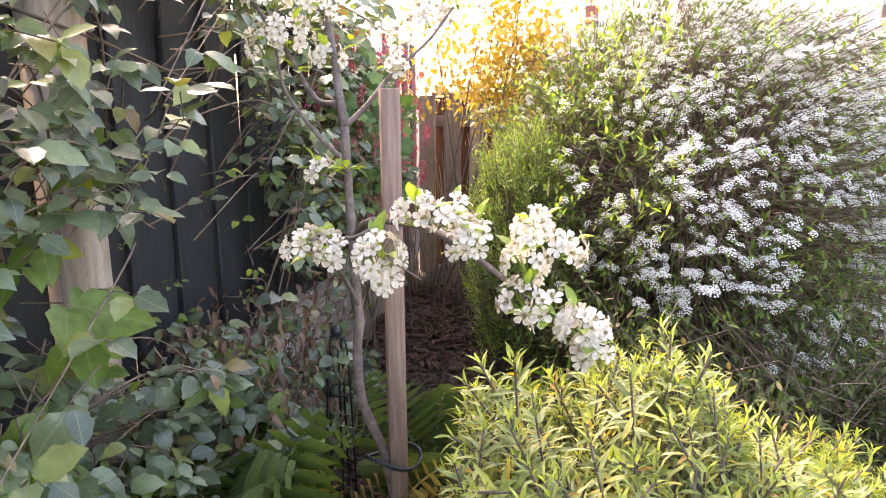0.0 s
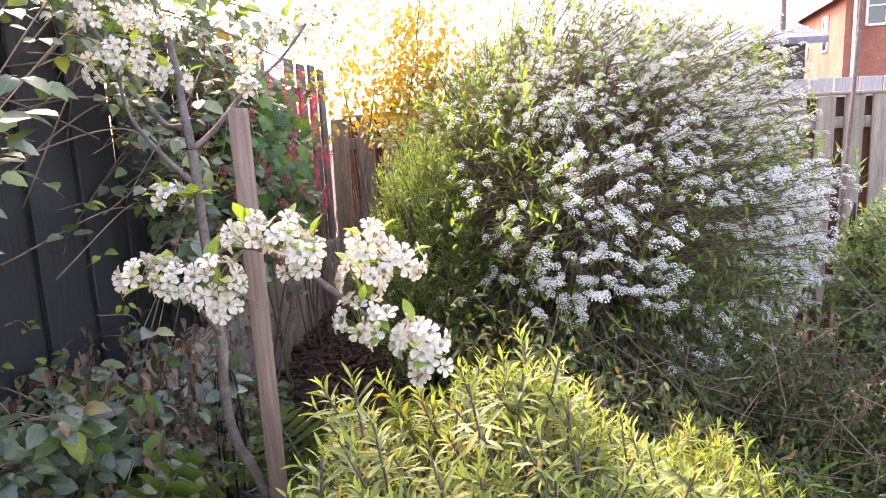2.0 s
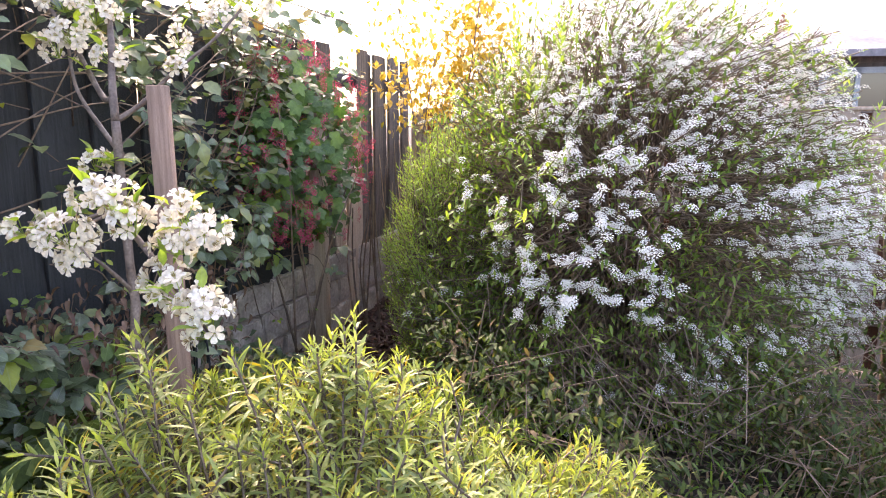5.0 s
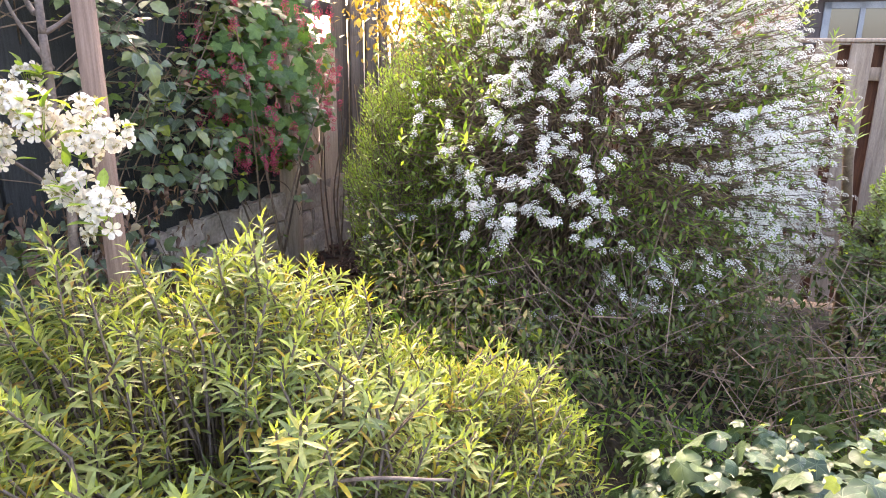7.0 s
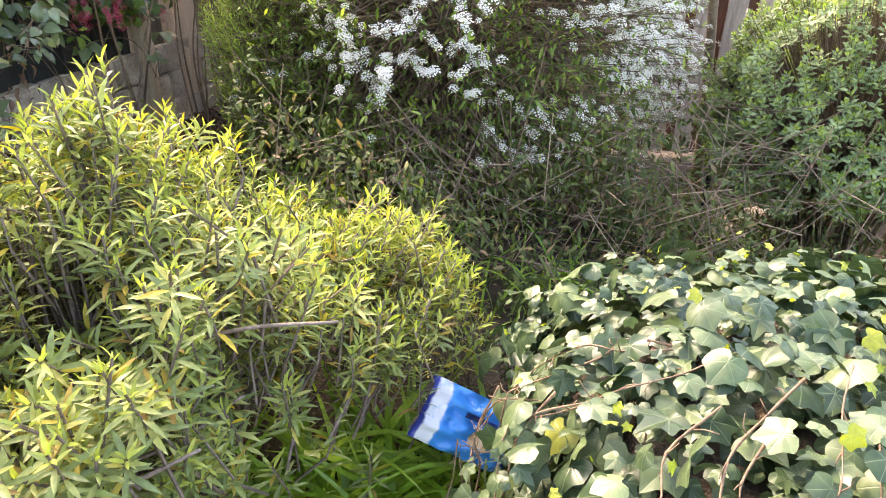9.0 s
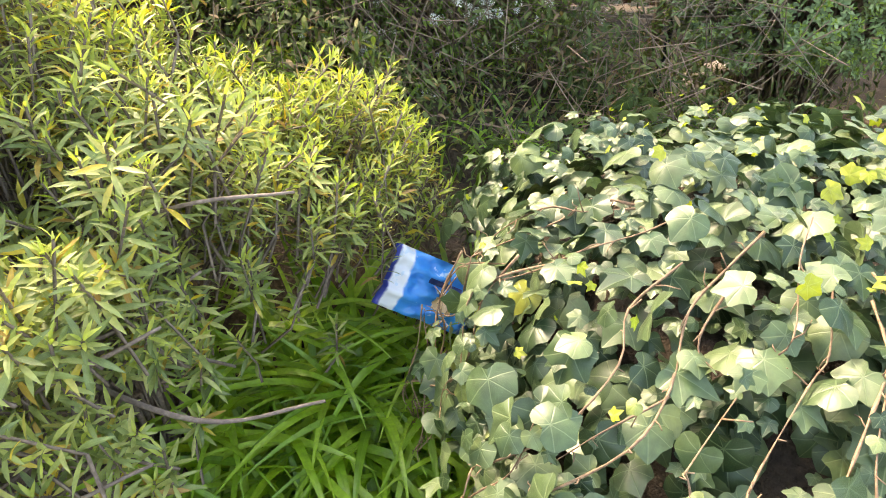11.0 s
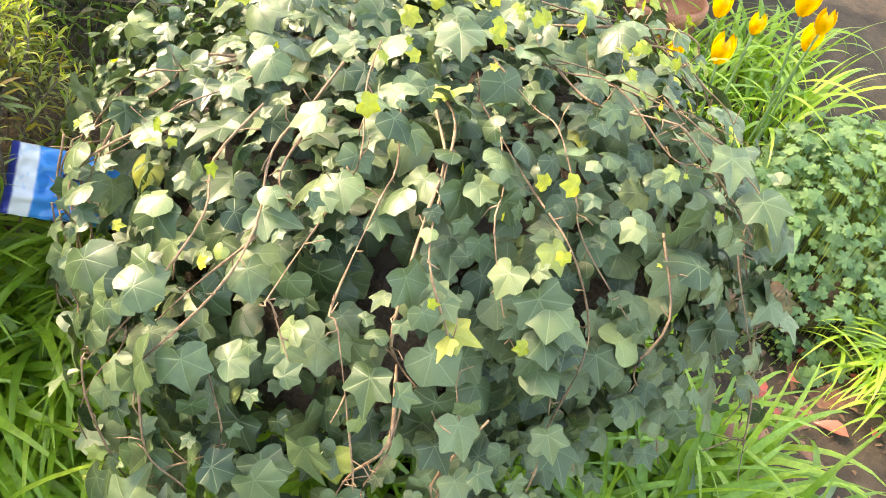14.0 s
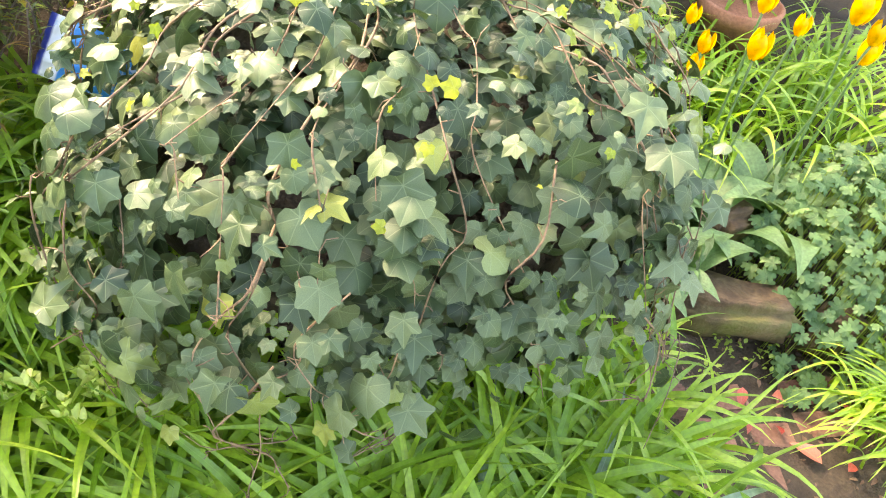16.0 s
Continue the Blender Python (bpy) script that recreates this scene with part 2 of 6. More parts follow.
    nt.links.new(ms.outputs[0], out.inputs[0])
    return m


def solid_mat(name, stops, scale=20.0, rough=0.8, bumps=0.4, dist=0.004, stretch=None, fine=120.0, vary=0.25, metal=0.0, stain=None):
    m, nt, bsdf, out = mat(name)
    col = ramp(nt, noise_fac(nt, scale, 5.0, "Object", stretch), stops)
    fine_n = noise_fac(nt, fine, 3.0, "Object", stretch)
    col = mix_color(nt, 0.6, col, ramp(nt, fine_n, [(0.3, (0.6, 0.6, 0.6)), (0.7, (1.3, 1.3, 1.3))]), "MULTIPLY")
    if vary:
        col = mix_color(nt, vary, col, ramp(nt, pick(nt), [(0, (0.45, 0.45, 0.45)), (1, (1.5, 1.45, 1.4))]), "MULTIPLY")
    if stain:
        col = mix_color(nt, ramp(nt, noise_fac(nt, 4.0, 6.0), [(0.5, (0, 0, 0)), (0.66, (0.85, 0.85, 0.85))]), col, stain)
    nt.links.new(col, bsdf.inputs["Base Color"])
    bsdf.inputs["Roughness"].default_value, bsdf.inputs["Metallic"].default_value = rough, metal
    bump(nt, bsdf, fine_n, bumps, dist)
    return m


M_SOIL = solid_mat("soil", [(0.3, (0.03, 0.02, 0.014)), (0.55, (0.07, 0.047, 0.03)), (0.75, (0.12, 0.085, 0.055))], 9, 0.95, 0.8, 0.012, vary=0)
M_BARK_CHIP = solid_mat("bark_chip", [(0.3, (0.05, 0.024, 0.017)), (0.7, (0.16, 0.085, 0.06))], 40, 0.85, 0.5, vary=0.6)
M_BLACK_FENCE = solid_mat("black_stained_wood", [(0.35, (0.012, 0.014, 0.016)), (0.7, (0.036, 0.04, 0.044))], 6, 0.55, 0.5, 0.003, (18, 18, 1.2), 60, 0.5)
M_OLD_FENCE = solid_mat("weathered_brown_wood", [(0.3, (0.06, 0.05, 0.042)), (0.7, (0.17, 0.14, 0.115))], 6, 0.85, 0.5, 0.004, (14, 14, 1.2), 60, 0.6)
M_PALE_WOOD = solid_mat("pale_wood", [(0.3, (0.4, 0.3, 0.22)), (0.7, (0.62, 0.5, 0.38))], 5, 0.8, 0.4, 0.003, (16, 16, 1.0), 70, 0.3)
M_STAKE = solid_mat("brown_stake_wood", [(0.3, (0.2, 0.12, 0.085)), (0.7, (0.36, 0.235, 0.17))], 5, 0.75, 0.4, 0.002, (30, 30, 1.5), 90, 0.1)
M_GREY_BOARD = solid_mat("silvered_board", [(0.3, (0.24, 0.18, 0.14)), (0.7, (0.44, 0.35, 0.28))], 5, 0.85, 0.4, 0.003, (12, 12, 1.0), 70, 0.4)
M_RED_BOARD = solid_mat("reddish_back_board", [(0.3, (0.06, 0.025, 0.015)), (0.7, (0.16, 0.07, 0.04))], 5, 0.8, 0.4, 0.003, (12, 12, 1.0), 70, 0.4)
M_STONE = solid_mat("rough_stone", [(0.3, (0.3, 0.24, 0.2)), (0.55, (0.44, 0.37, 0.31)), (0.75, (0.56, 0.49, 0.42))], 8, 0.9, 0.8, 0.01, None, 60, 0.4)
M_MOSS_STONE = solid_mat("mossy_stone", [(0.3, (0.06, 0.034, 0.02)), (0.5, (0.14, 0.085, 0.045)), (0.75, (0.22, 0.145, 0.08))], 12, 0.8, 0.8, 0.008, None, 70, 0.2, stain=(0.11, 0.12, 0.02))
M_BRICK = solid_mat("old_brick", [(0.3, (0.14, 0.06, 0.04)), (0.7, (0.27, 0.14, 0.1))], 14, 0.85, 0.7, 0.006, None, 90, 0.5, stain=(0.06, 0.045, 0.03))
M_STEM = solid_mat("grey_brown_bark", [(0.3, (0.11, 0.08, 0.065)), (0.6, (0.2, 0.15, 0.125)), (0.8, (0.3, 0.24, 0.2))], 40, 0.7, 0.5, 0.002, None, 160, 0.3)
M_TWIG = solid_mat("dry_twig", [(0.3, (0.13, 0.085, 0.06)), (0.7, (0.29, 0.21, 0.15))], 30, 0.8, 0.4, 0.002, None, 160, 0.6)
M_CANE = solid_mat("straw_cane", [(0.3, (0.26, 0.18, 0.1)), (0.7, (0.46, 0.35, 0.21))], 12, 0.7, 0.4, 0.002, (6, 6, 1), 90, 0.6)
M_VINE = solid_mat("tan_vine", [(0.3, (0.16, 0.095, 0.06)), (0.7, (0.34, 0.22, 0.135))], 40, 0.7, 0.4, 0.002, None, 160, 0.4)
M_BLACK_METAL = solid_mat("black_metal", [(0.3, (0.008, 0.009, 0.011)), (0.7, (0.02, 0.022, 0.025))], 30, 0.4, 0.2, 0.001, vary=0)
M_TERRACOTTA = solid_mat("terracotta", [(0.3, (0.28, 0.11, 0.06)), (0.7, (0.42, 0.19, 0.11))], 12, 0.85, 0.3, 0.002, vary=0)

M_HEBE = leaf_mat("hebe_leaf", [(0.0, (0.14, 0.185, 0.07)), (0.4, (0.26, 0.31, 0.1)), (0.7, (0.37, 0.4, 0.14)), (0.86, (0.46, 0.45, 0.17)), (0.93, (0.58, 0.42, 0.04)), (1.0, (0.36, 0.2, 0.07))], 0.4, 0.28, "feather", (0.4, 0.45, 0.22), 0.25)
M_HEBE_TIP = leaf_mat("hebe_tip", [(0.0, (0.32, 0.38, 0.08)), (1.0, (0.5, 0.52, 0.12))], 0.45, 0.35, "feather", (0.5, 0.52, 0.2), 0.2)
M_IVY = leaf_mat("ivy_leaf", [(0.0, (0.02, 0.044, 0.016)), (0.3, (0.05, 0.086, 0.036)), (0.7, (0.094, 0.137, 0.059)), (0.95, (0.145, 0.19, 0.09)), (0.975, (0.17, 0.22, 0.08)), (0.992, (0.22, 0.26, 0.07)), (1.0, (0.3, 0.32, 0.06))], 0.4, 0.05, "palm", (0.3, 0.37, 0.2), 0.3, 60, 0.5, (0.8, 1.0, 0.4))
M_IVY_YOUNG = leaf_mat("young_ivy_leaf", [(0.0, (0.2, 0.27, 0.03)), (1.0, (0.42, 0.42, 0.05))], 0.45, 0.3, "palm", (0.5, 0.5, 0.2), 0.3)
M_BRAMBLE = leaf_mat("bramble_leaf", [(0.0, (0.06, 0.09, 0.05)), (0.5, (0.13, 0.175, 0.09)), (0.85, (0.2, 0.26, 0.13)), (0.95, (0.29, 0.3, 0.08)), (1.0, (0.28, 0.14, 0.08))], 0.3, 0.25, "feather", (0.26, 0.32, 0.2), 0.45, 50, 0.75)
M_BRAMBLE_YOUNG = leaf_mat("young_bramble_leaf", [(0.0, (0.11, 0.19, 0.04)), (0.8, (0.2, 0.29, 0.06)), (1.0, (0.42, 0.4, 0.04))], 0.42, 0.45, "feather", (0.35, 0.42, 0.2), 0.35, 50)
M_SPIREA = leaf_mat("spirea_leaf", [(0.0, (0.09, 0.16, 0.035)), (0.6, (0.17, 0.26, 0.05)), (1.0, (0.27, 0.36, 0.08))], 0.5, 0.4)
M_SPIREA_PALE = leaf_mat("pale_spirea_leaf", [(0.0, (0.2, 0.3, 0.08)), (1.0, (0.38, 0.46, 0.11))], 0.5, 0.45)
M_PETAL = leaf_mat("white_petal", [(0.0, (0.76, 0.72, 0.64)), (1.0, (0.88, 0.85, 0.79))], 0.6, 0.3, grain=150, glow_tint=(0.66, 0.66, 0.63))
M_PEAR_PETAL = leaf_mat("pear_petal", [(0.0, (0.76, 0.67, 0.53)), (1.0, (0.86, 0.8, 0.69))], 0.55, 0.25, grain=150, glow_tint=(0.66, 0.65, 0.62))
M_STAMEN = leaf_mat("stamen", [(0.0, (0.4, 0.32, 0.1)), (0.6, (0.55, 0.48, 0.22)), (1.0, (0.35, 0.2, 0.16))], 0.7, 0.2)
M_FRESH = leaf_mat("fresh_leaf", [(0.0, (0.2, 0.3, 0.05)), (1.0, (0.34, 0.42, 0.08))], 0.4, 0.45, "feather", (0.4, 0.48, 0.2), 0.3)
M_DULL = leaf_mat("dull_undergrowth_leaf", [(0.0, (0.04, 0.062, 0.022)), (0.5, (0.095, 0.13, 0.042)), (0.78, (0.15, 0.17, 0.06)), (0.9, (0.2, 0.13, 0.08)), (1.0, (0.28, 0.19, 0.12))], 0.65, 0.3, "feather", (0.2, 0.24, 0.12), 0.3, spec=0.2)
M_STRAP = leaf_mat("strap_leaf", [(0.0, (0.13, 0.26, 0.024)), (0.6, (0.26, 0.42, 0.04)), (1.0, (0.38, 0.52, 0.07))], 0.28, 0.36, "strap", (0.22, 0.36, 0.1), 0.35, 40, 0.6)
M_GLAUCOUS = leaf_mat("blue_green_strap", [(0.0, (0.13, 0.21, 0.13)), (1.0, (0.22, 0.31, 0.2))], 0.45, 0.25, "strap", (0.3, 0.4, 0.27), 0.35, 40)
M_TULIP_LEAF = leaf_mat("tulip_leaf", [(0.0, (0.12, 0.22, 0.09)), (1.0, (0.2, 0.31, 0.14))], 0.45, 0.3, "strap", (0.27, 0.38, 0.2), 0.3, 40)
M_TULIP = leaf_mat("yellow_tulip_petal", [(0.0, (0.8, 0.46, 0.0)), (1.0, (0.85, 0.56, 0.01))], 0.45, 0.35, grain=60, glow_tint=(0.7, 0.55, 0.05))
M_GERANIUM = leaf_mat("geranium_leaf", [(0.0, (0.07, 0.15, 0.055)), (1.0, (0.16, 0.27, 0.1))], 0.55, 0.3, "palm", (0.24, 0.34, 0.18), 0.3, 60)
M_RIBES = leaf_mat("currant_leaf", [(0.0, (0.05, 0.11, 0.035)), (0.7, (0.09, 0.18, 0.05)), (1.0, (0.16, 0.26, 0.06))], 0.45, 0.35, "palm", (0.2, 0.3, 0.12), 0.35, 60)
M_PINK = leaf_mat("pink_flower", [(0.0, (0.42, 0.04, 0.09)), (1.0, (0.68, 0.16, 0.24))], 0.6, 0.35, glow_tint=(0.7, 0.4, 0.4))
M_YELLOW = leaf_mat("golden_leaf", [(0.0, (0.56, 0.38, 0.04)), (0.5, (0.68, 0.48, 0.06)), (1.0, (0.72, 0.5, 0.16))], 0.5, 0.3, glow_tint=(0.66, 0.62, 0.35))
M_SAGE = leaf_mat("grey_green_leaf", [(0.0, (0.15, 0.21, 0.11)), (0.6, (0.26, 0.34, 0.17)), (1.0, (0.38, 0.46, 0.24))], 0.55, 0.25)
M_FERN = leaf_mat("fern", [(0.0, (0.07, 0.11, 0.035)), (1.0, (0.18, 0.23, 0.07))], 0.5, 0.35)
M_FERN_BROWN = leaf_mat("dying_fern", [(0.0, (0.25, 0.16, 0.05)), (1.0, (0.42, 0.3, 0.1))], 0.6, 0.3)
M_DEAD = leaf_mat("dead_brown_leaf", [(0.0, (0.1, 0.05, 0.035)), (1.0, (0.24, 0.14, 0.09))], 0.7, 0.15)
M_RED_LEAF = leaf_mat("fallen_red_leaf", [(0.0, (0.3, 0.03, 0.03)), (0.6, (0.46, 0.09, 0.07)), (1.0, (0.55, 0.22, 0.16))], 0.4, 0.15, "feather", (0.55, 0.3, 0.2), 0.3)

# ---- ground ----
def build_ground():
    near = np.arange(-3, 7.01, 0.1)
    xs = np.concatenate([[-400, -120, -40, -15, -7], near, [11, 20, 45, 120, 400]])
    ys = xs
    X, Y = np.meshgrid(xs, ys, indexing="ij")
    Z = ground_z(X, Y)
    Z = Z + np.array([[0.02 * fbm((x, y, 0), 2.2) if abs(x) < 8 and abs(y) < 8 else 0 for y in ys] for x in xs])
    n = len(xs)
    b = Batch()
    b.add(np.stack([X.ravel(), Y.ravel(), Z.ravel()], 1), [(i * n + j, (i + 1) * n + j, (i + 1) * n + j + 1, i * n + j + 1) for i in range(n - 1) for j in range(n - 1)])
    tagged(part("ground", b, M_SOIL), "dark brown garden soil, bare and crumbly", "ground", kind="structure")


build_ground()


# ---- fences ----
FX, FY, FS = -0.76, 1.35, 0.15          # the side fence passes here, and runs so far right for each metre back
CORNER_Y = 4.45


def fence_x(y):
    return FX + FS * (y - FY)


def build_side_fence():
    ang = -math.degrees(math.atan(FS))
    fence = tagged(new("wall_fence_side"), "tall dark-stained wooden board fence on a low rough stone base", "fence", kind="structure")
    local = random.Random(3)
    y = -1.6
    i = 0
    black = bevel_box((0.018, 0.118, 1.12), 0.003)
    me_black = bpy.data.meshes.new("board")
    black.to_mesh(me_black)
    black.free()
    me_black.materials.append(M_BLACK_FENCE)
    me_old = me_black.copy()
    me_old.materials.clear()
    me_old.materials.append(M_OLD_FENCE)
    while y < CORNER_Y:
        old = y > 3.12
        ob = part("board", me_old if old else me_black, None, fence)
        lift = local.uniform(-0.012, 0.012)
        out = 0.021 if i % 2 else 0.0
        ob.matrix_basis = pose(fence_x(y) + out, y, 1.465 + lift, 0, local.uniform(-0.6, 0.6), ang) @ pose(0, 0, 0, local.uniform(-0.7, 0.7), 0, 0)
        if old and 0.0 < y - 3.38 < 0.32:
            ob.data = ob.data.copy()
            ob.data.materials.clear()
            ob.data.materials.append(M_PALE_WOOD)
            ob.location.x += 0.03
            ob.location.z -= 0.35
        y += 0.1 if not old else 0.108
        i += 1
    for z in (1.12, 1.86):
        bm = bevel_box((0.035, 6.1, 0.07), 0.004)
        rail = part("rail", bm, M_BLACK_FENCE, fence)
        rail.matrix_basis = pose(fence_x(1.42) - 0.035, 1.42, z, 0, 0, ang)
    for yy, top in ((-0.6, 1.98), (1.24, 1.98), (3.12, 1.75)):
        bm = bevel_box((0.09, 0.085, top - 0.2), 0.006, 2)
        post = part("post", bm, M_PALE_WOOD, fence, "pale bare timber fence post")
        post.matrix_basis = pose(fence_x(yy) + 0.055, yy, 0.2 + (top - 0.2) / 2, 0, 0, ang)
    # stone base: three courses of rough blocks
    base = part("base_core", bevel_box((0.06, 6.1, 0.72), 0.004), M_STONE, fence)
    base.matrix_basis = pose(fence_x(1.42) - 0.03, 1.42, 0.6, 0, 0, ang)
    blocks = []
    for k in range(4):
        w = (0.2, 0.26, 0.32, 0.23)[k]
        bm = bevel_box((0.07, w - 0.012, 0.128), 0.007, 2)
        bmesh.ops.subdivide_edges(bm, edges=bm.edges[:], cuts=1, use_grid_fill=True)
        jitter(bm, 0.014, 17.0, k * 3.1)
        me = bpy.data.meshes.new("stone")
        bm.to_mesh(me)
        bm.free()
        me.materials.append(M_STONE)
        blocks.append((w, me))
    for row in range(5):
        y = -0.2 + local.uniform(-0.2, 0)
        while y < CORNER_Y - 0.1:
            w, me = local.choice(blocks)
            ob = part("stone", me, None, fence)
            ob.matrix_basis = pose(fence_x(y + w / 2) + 0.022 + local.uniform(-0.006, 0.008), y + w / 2, 0.35 + row * 0.136, 0, 0, ang + local.choice((0, 180)))
            y += w


def build_back_fence():
    fence = tagged(new("wall_fence_back"), "silvered hit-and-miss board fence with a flat top rail", "fence", kind="structure")
    local = random.Random(5)
    x0, y0 = fence_x(CORNER_Y), CORNER_Y
    slope = -0.15
    ang = math.degrees(math.atan(slope))

    def at(x, out, z):
        return pose(x - slope * out * 0.99, y0 + slope * (x - x0) + out, z, 0, 0, ang)

    front = bpy.data.meshes.new("board")
    bm = bevel_box((0.108, 0.02, 1.45), 0.003)
    bm.to_mesh(front)
    bm.free()
    front.materials.append(M_GREY_BOARD)
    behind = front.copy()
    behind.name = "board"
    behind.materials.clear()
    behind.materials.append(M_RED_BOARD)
    x = x0 + 0.1
    while x < 6.2:
        ob = part("board", front, None, fence)
        ob.matrix_basis = at(x, 0, 0.985 + local.uniform(-0.006, 0.006)) @ pose(0, 0, 0, 0, local.uniform(-0.6, 0.6), 0)
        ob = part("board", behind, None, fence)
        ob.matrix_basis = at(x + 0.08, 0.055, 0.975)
        x += 0.163
    for z, h in ((0.55, 0.07), (1.55, 0.07)):
        rail = part("rail", bevel_box((6.6, 0.034, h), 0.004), M_GREY_BOARD, fence)
        rail.matrix_basis = at(3.1, 0.028, z)
    cap = part("top_rail", bevel_box((6.6, 0.1, 0.022), 0.004), M_GREY_BOARD, fence, "flat silvered top rail")
    cap.matrix_basis = at(3.1, 0.03, 1.722)


build_side_fence()
build_back_fence()


def build_far_pickets():
    """A neighbour's pale fence, further back."""
    fence = tagged(new("wall_fence_neighbour"), "pale grey close-boarded neighbour's fence", "fence", kind="structure")
    me = bpy.data.meshes.new("board")
    bm = bevel_box((0.13, 0.02, 1.9), 0.004)
    bm.to_mesh(me)
    bm.free()
    me.materials.append(M_PALE_GREY)
    for i in range(60):
        ob = part("board", me, None, fence)
        ob.matrix_basis = pose(4.6 + i * 0.145, 7.6 + (i % 2) * 0.015, 1.0, 0, 0, -4)
    core = part("rail", bevel_box((8.8, 0.03, 0.1), 0.004), M_PALE_GREY, fence)
    core.matrix_basis = pose(8.9, 7.35, 1.5, 0, 0, -4)


M_PALE_GREY = solid_mat("pale_grey_wood", [(0.3, (0.42, 0.38, 0.37)), (0.7, (0.6, 0.56, 0.54))], 5, 0.8, 0.3, 0.003, (12, 12, 1), 60, 0.3)
build_far_pickets()


# ---- plants ----
def shoot_leaves(b_low, b_tip, base, d, length, n, tpls, size, tip_from=0.8, spread=(80, 18), up=(0, 0, 1)):
    """Leaves set spirally round shoots: base (N,3), d (N,3), length (N,)."""
    count = len(base)
    d = unit(d)
    fr = frames(d)
    for k in range(n):
        t = (k + 0.5) / n
        ang = k * 2.4 + rng.uniform(-0.4, 0.4, count) + np.arange(count)
        el = np.radians(spread[0] + (spread[1] - spread[0]) * t ** 1.6 + rng.uniform(-12, 12, count))
        side = fr[:, :, 0] * np.cos(ang)[:, None] + fr[:, :, 2] * np.sin(ang)[:, None]
        ld = unit(d * np.cos(el)[:, None] + side * np.sin(el)[:, None])
        pos = base + d * (length * t)[:, None]
        s = size * (1 - 0.45 * t ** 3) * rng.uniform(0.7, 1.15, count)
        rot = frames(ld, rng.uniform(-0.3, 0.3, count), d)
        (b_tip if t > tip_from else b_low).scatter(tpls[k % len(tpls)], rot, pos, s)


def drop_some(points, keep_fn):
    return points[np.array([keep_fn(p) for p in points])]


def hebe():
    plant = thing("shrub", (0.45, 0.85, 0.3), "low evergreen shrub with narrow yellow-green leaves in whorls", "shrub")
    low, tip, wood = Batch(), Batch(), Batch()
    n = 1200
    x = rng.uniform(-0.3, 1.1, n * 3)
    y = rng.uniform(0.16, 1.5, n * 3)
    # outline of the mass seen from above: a round body and a low arm reaching over the bag
    body = ((x - 0.36) / 0.64) ** 2 + ((y - 0.85 - 0.1 * (x - 0.4)) / 0.62) ** 2
    arm = ((x - 0.8) / 0.26) ** 2 + ((y - 1.2) / 0.26) ** 2
    wob = np.array([0.35 * fbm((a, c, 3.0), 3.0) for a, c in zip(x, y)])
    e = np.minimum(body, arm + 0.1) + wob + 3 * np.clip((0.04 - x) / 0.16, 0, 1) + 4 * np.clip((x - 0.58 - 1.1 * np.clip(y - 0.75, 0, 1) + 0.5 * np.clip(0.6 - y, 0, 1)) / 0.16, 0, 1)
    ok = e < 1.0
    x, y, e = x[ok][:n], y[ok][:n], np.clip(e[ok][:n], 0, 1)
    top = 0.72 + 0.5 * np.sqrt(1 - e ** 1.4 * 0.92) + 0.07 * np.exp(-((x - 0.2) ** 2 + (y - 0.8) ** 2) / 0.06) + rng.normal(0, 0.03, len(x)) - 0.2 * smooth01((x - 0.4) / 0.4) + np.array([0.1 * fbm((a, c, 7.0), 4.0) for a, c in zip(x, y)])
    top -= 0.26 * np.exp(-((x - 0.4) ** 2 + (y - 0.66) ** 2) / 0.02)
    layer = rng.random(len(x)) ** 2
    z = top - layer * np.where(x > 0.65, 0.1, 0.26)
    length = rng.uniform(0.07, 0.14, len(x))
    out = np.stack([(x - 0.42) * 0.75, (y - 0.9) * 0.65, 0.42 + 0.25 * rng.random(len(x))], 1) + rng.normal(0, 0.16, (len(x), 3))
    d = unit(out)
    base = np.stack([x, y, z], 1) - d * length[:, None]
    tp = [leaf_tpl(0.16, 4, 0.3, dr, 0.9, 0.5) for dr in (0.1, 0.25, 0.4)]
    shoot_leaves(low, tip, base, d, length, 24, tp, 0.046, 0.8)
    # stalks down towards the middle
    root = np.stack([0.42 + (x - 0.42) * 0.35, 0.85 + (y - 0.85) * 0.35, ground_z(x, y) * 0 + 0.35], 1)
    edge = (x > 0.5) | (y < 0.6)
    mid = base + (root - base) * np.where(edge, 0.16, 0.45)[:, None] + rng.normal(0, 0.03, base.shape)
    twigs(wood, mid, base, np.full(len(x), 0.0028))
    twigs(wood, base, base + d * length[:, None], np.full(len(x), 0.0022))
    for i in np.flatnonzero(~edge)[::8]:
        tube(wood, catmull([root[i], (root[i] + mid[i]) / 2 + rng.normal(0, 0.03, 3), mid[i]], 4), 0.009, 0.004, 5)
    # bare woody stems that show along the open front
    for k in range(16):
        p = np.array([rng.uniform(0.15, 0.45), rng.uniform(0.5, 0.8), rng.uniform(0.78, 0.93)])
        a = rng.uniform(-0.6, 0.7)
        L = rng.uniform(0.18, 0.4)
        q = p + np.array([math.cos(a) * L, math.sin(a) * L * 0.6, rng.uniform(-0.02, 0.14)])
        tube(wood, catmull([p, (p + q) / 2 + rng.normal(0, 0.03, 3), q], 6), 0.0042, 0.002, 6, 0.12)
    part("foliage", low, M_HEBE, plant)
    part("shoot_tips", tip, M_HEBE_TIP, plant, "bright yellow-green young tips")
    part("stems", wood, M_STEM, plant, "bare grey-brown woody stems")


hebe()


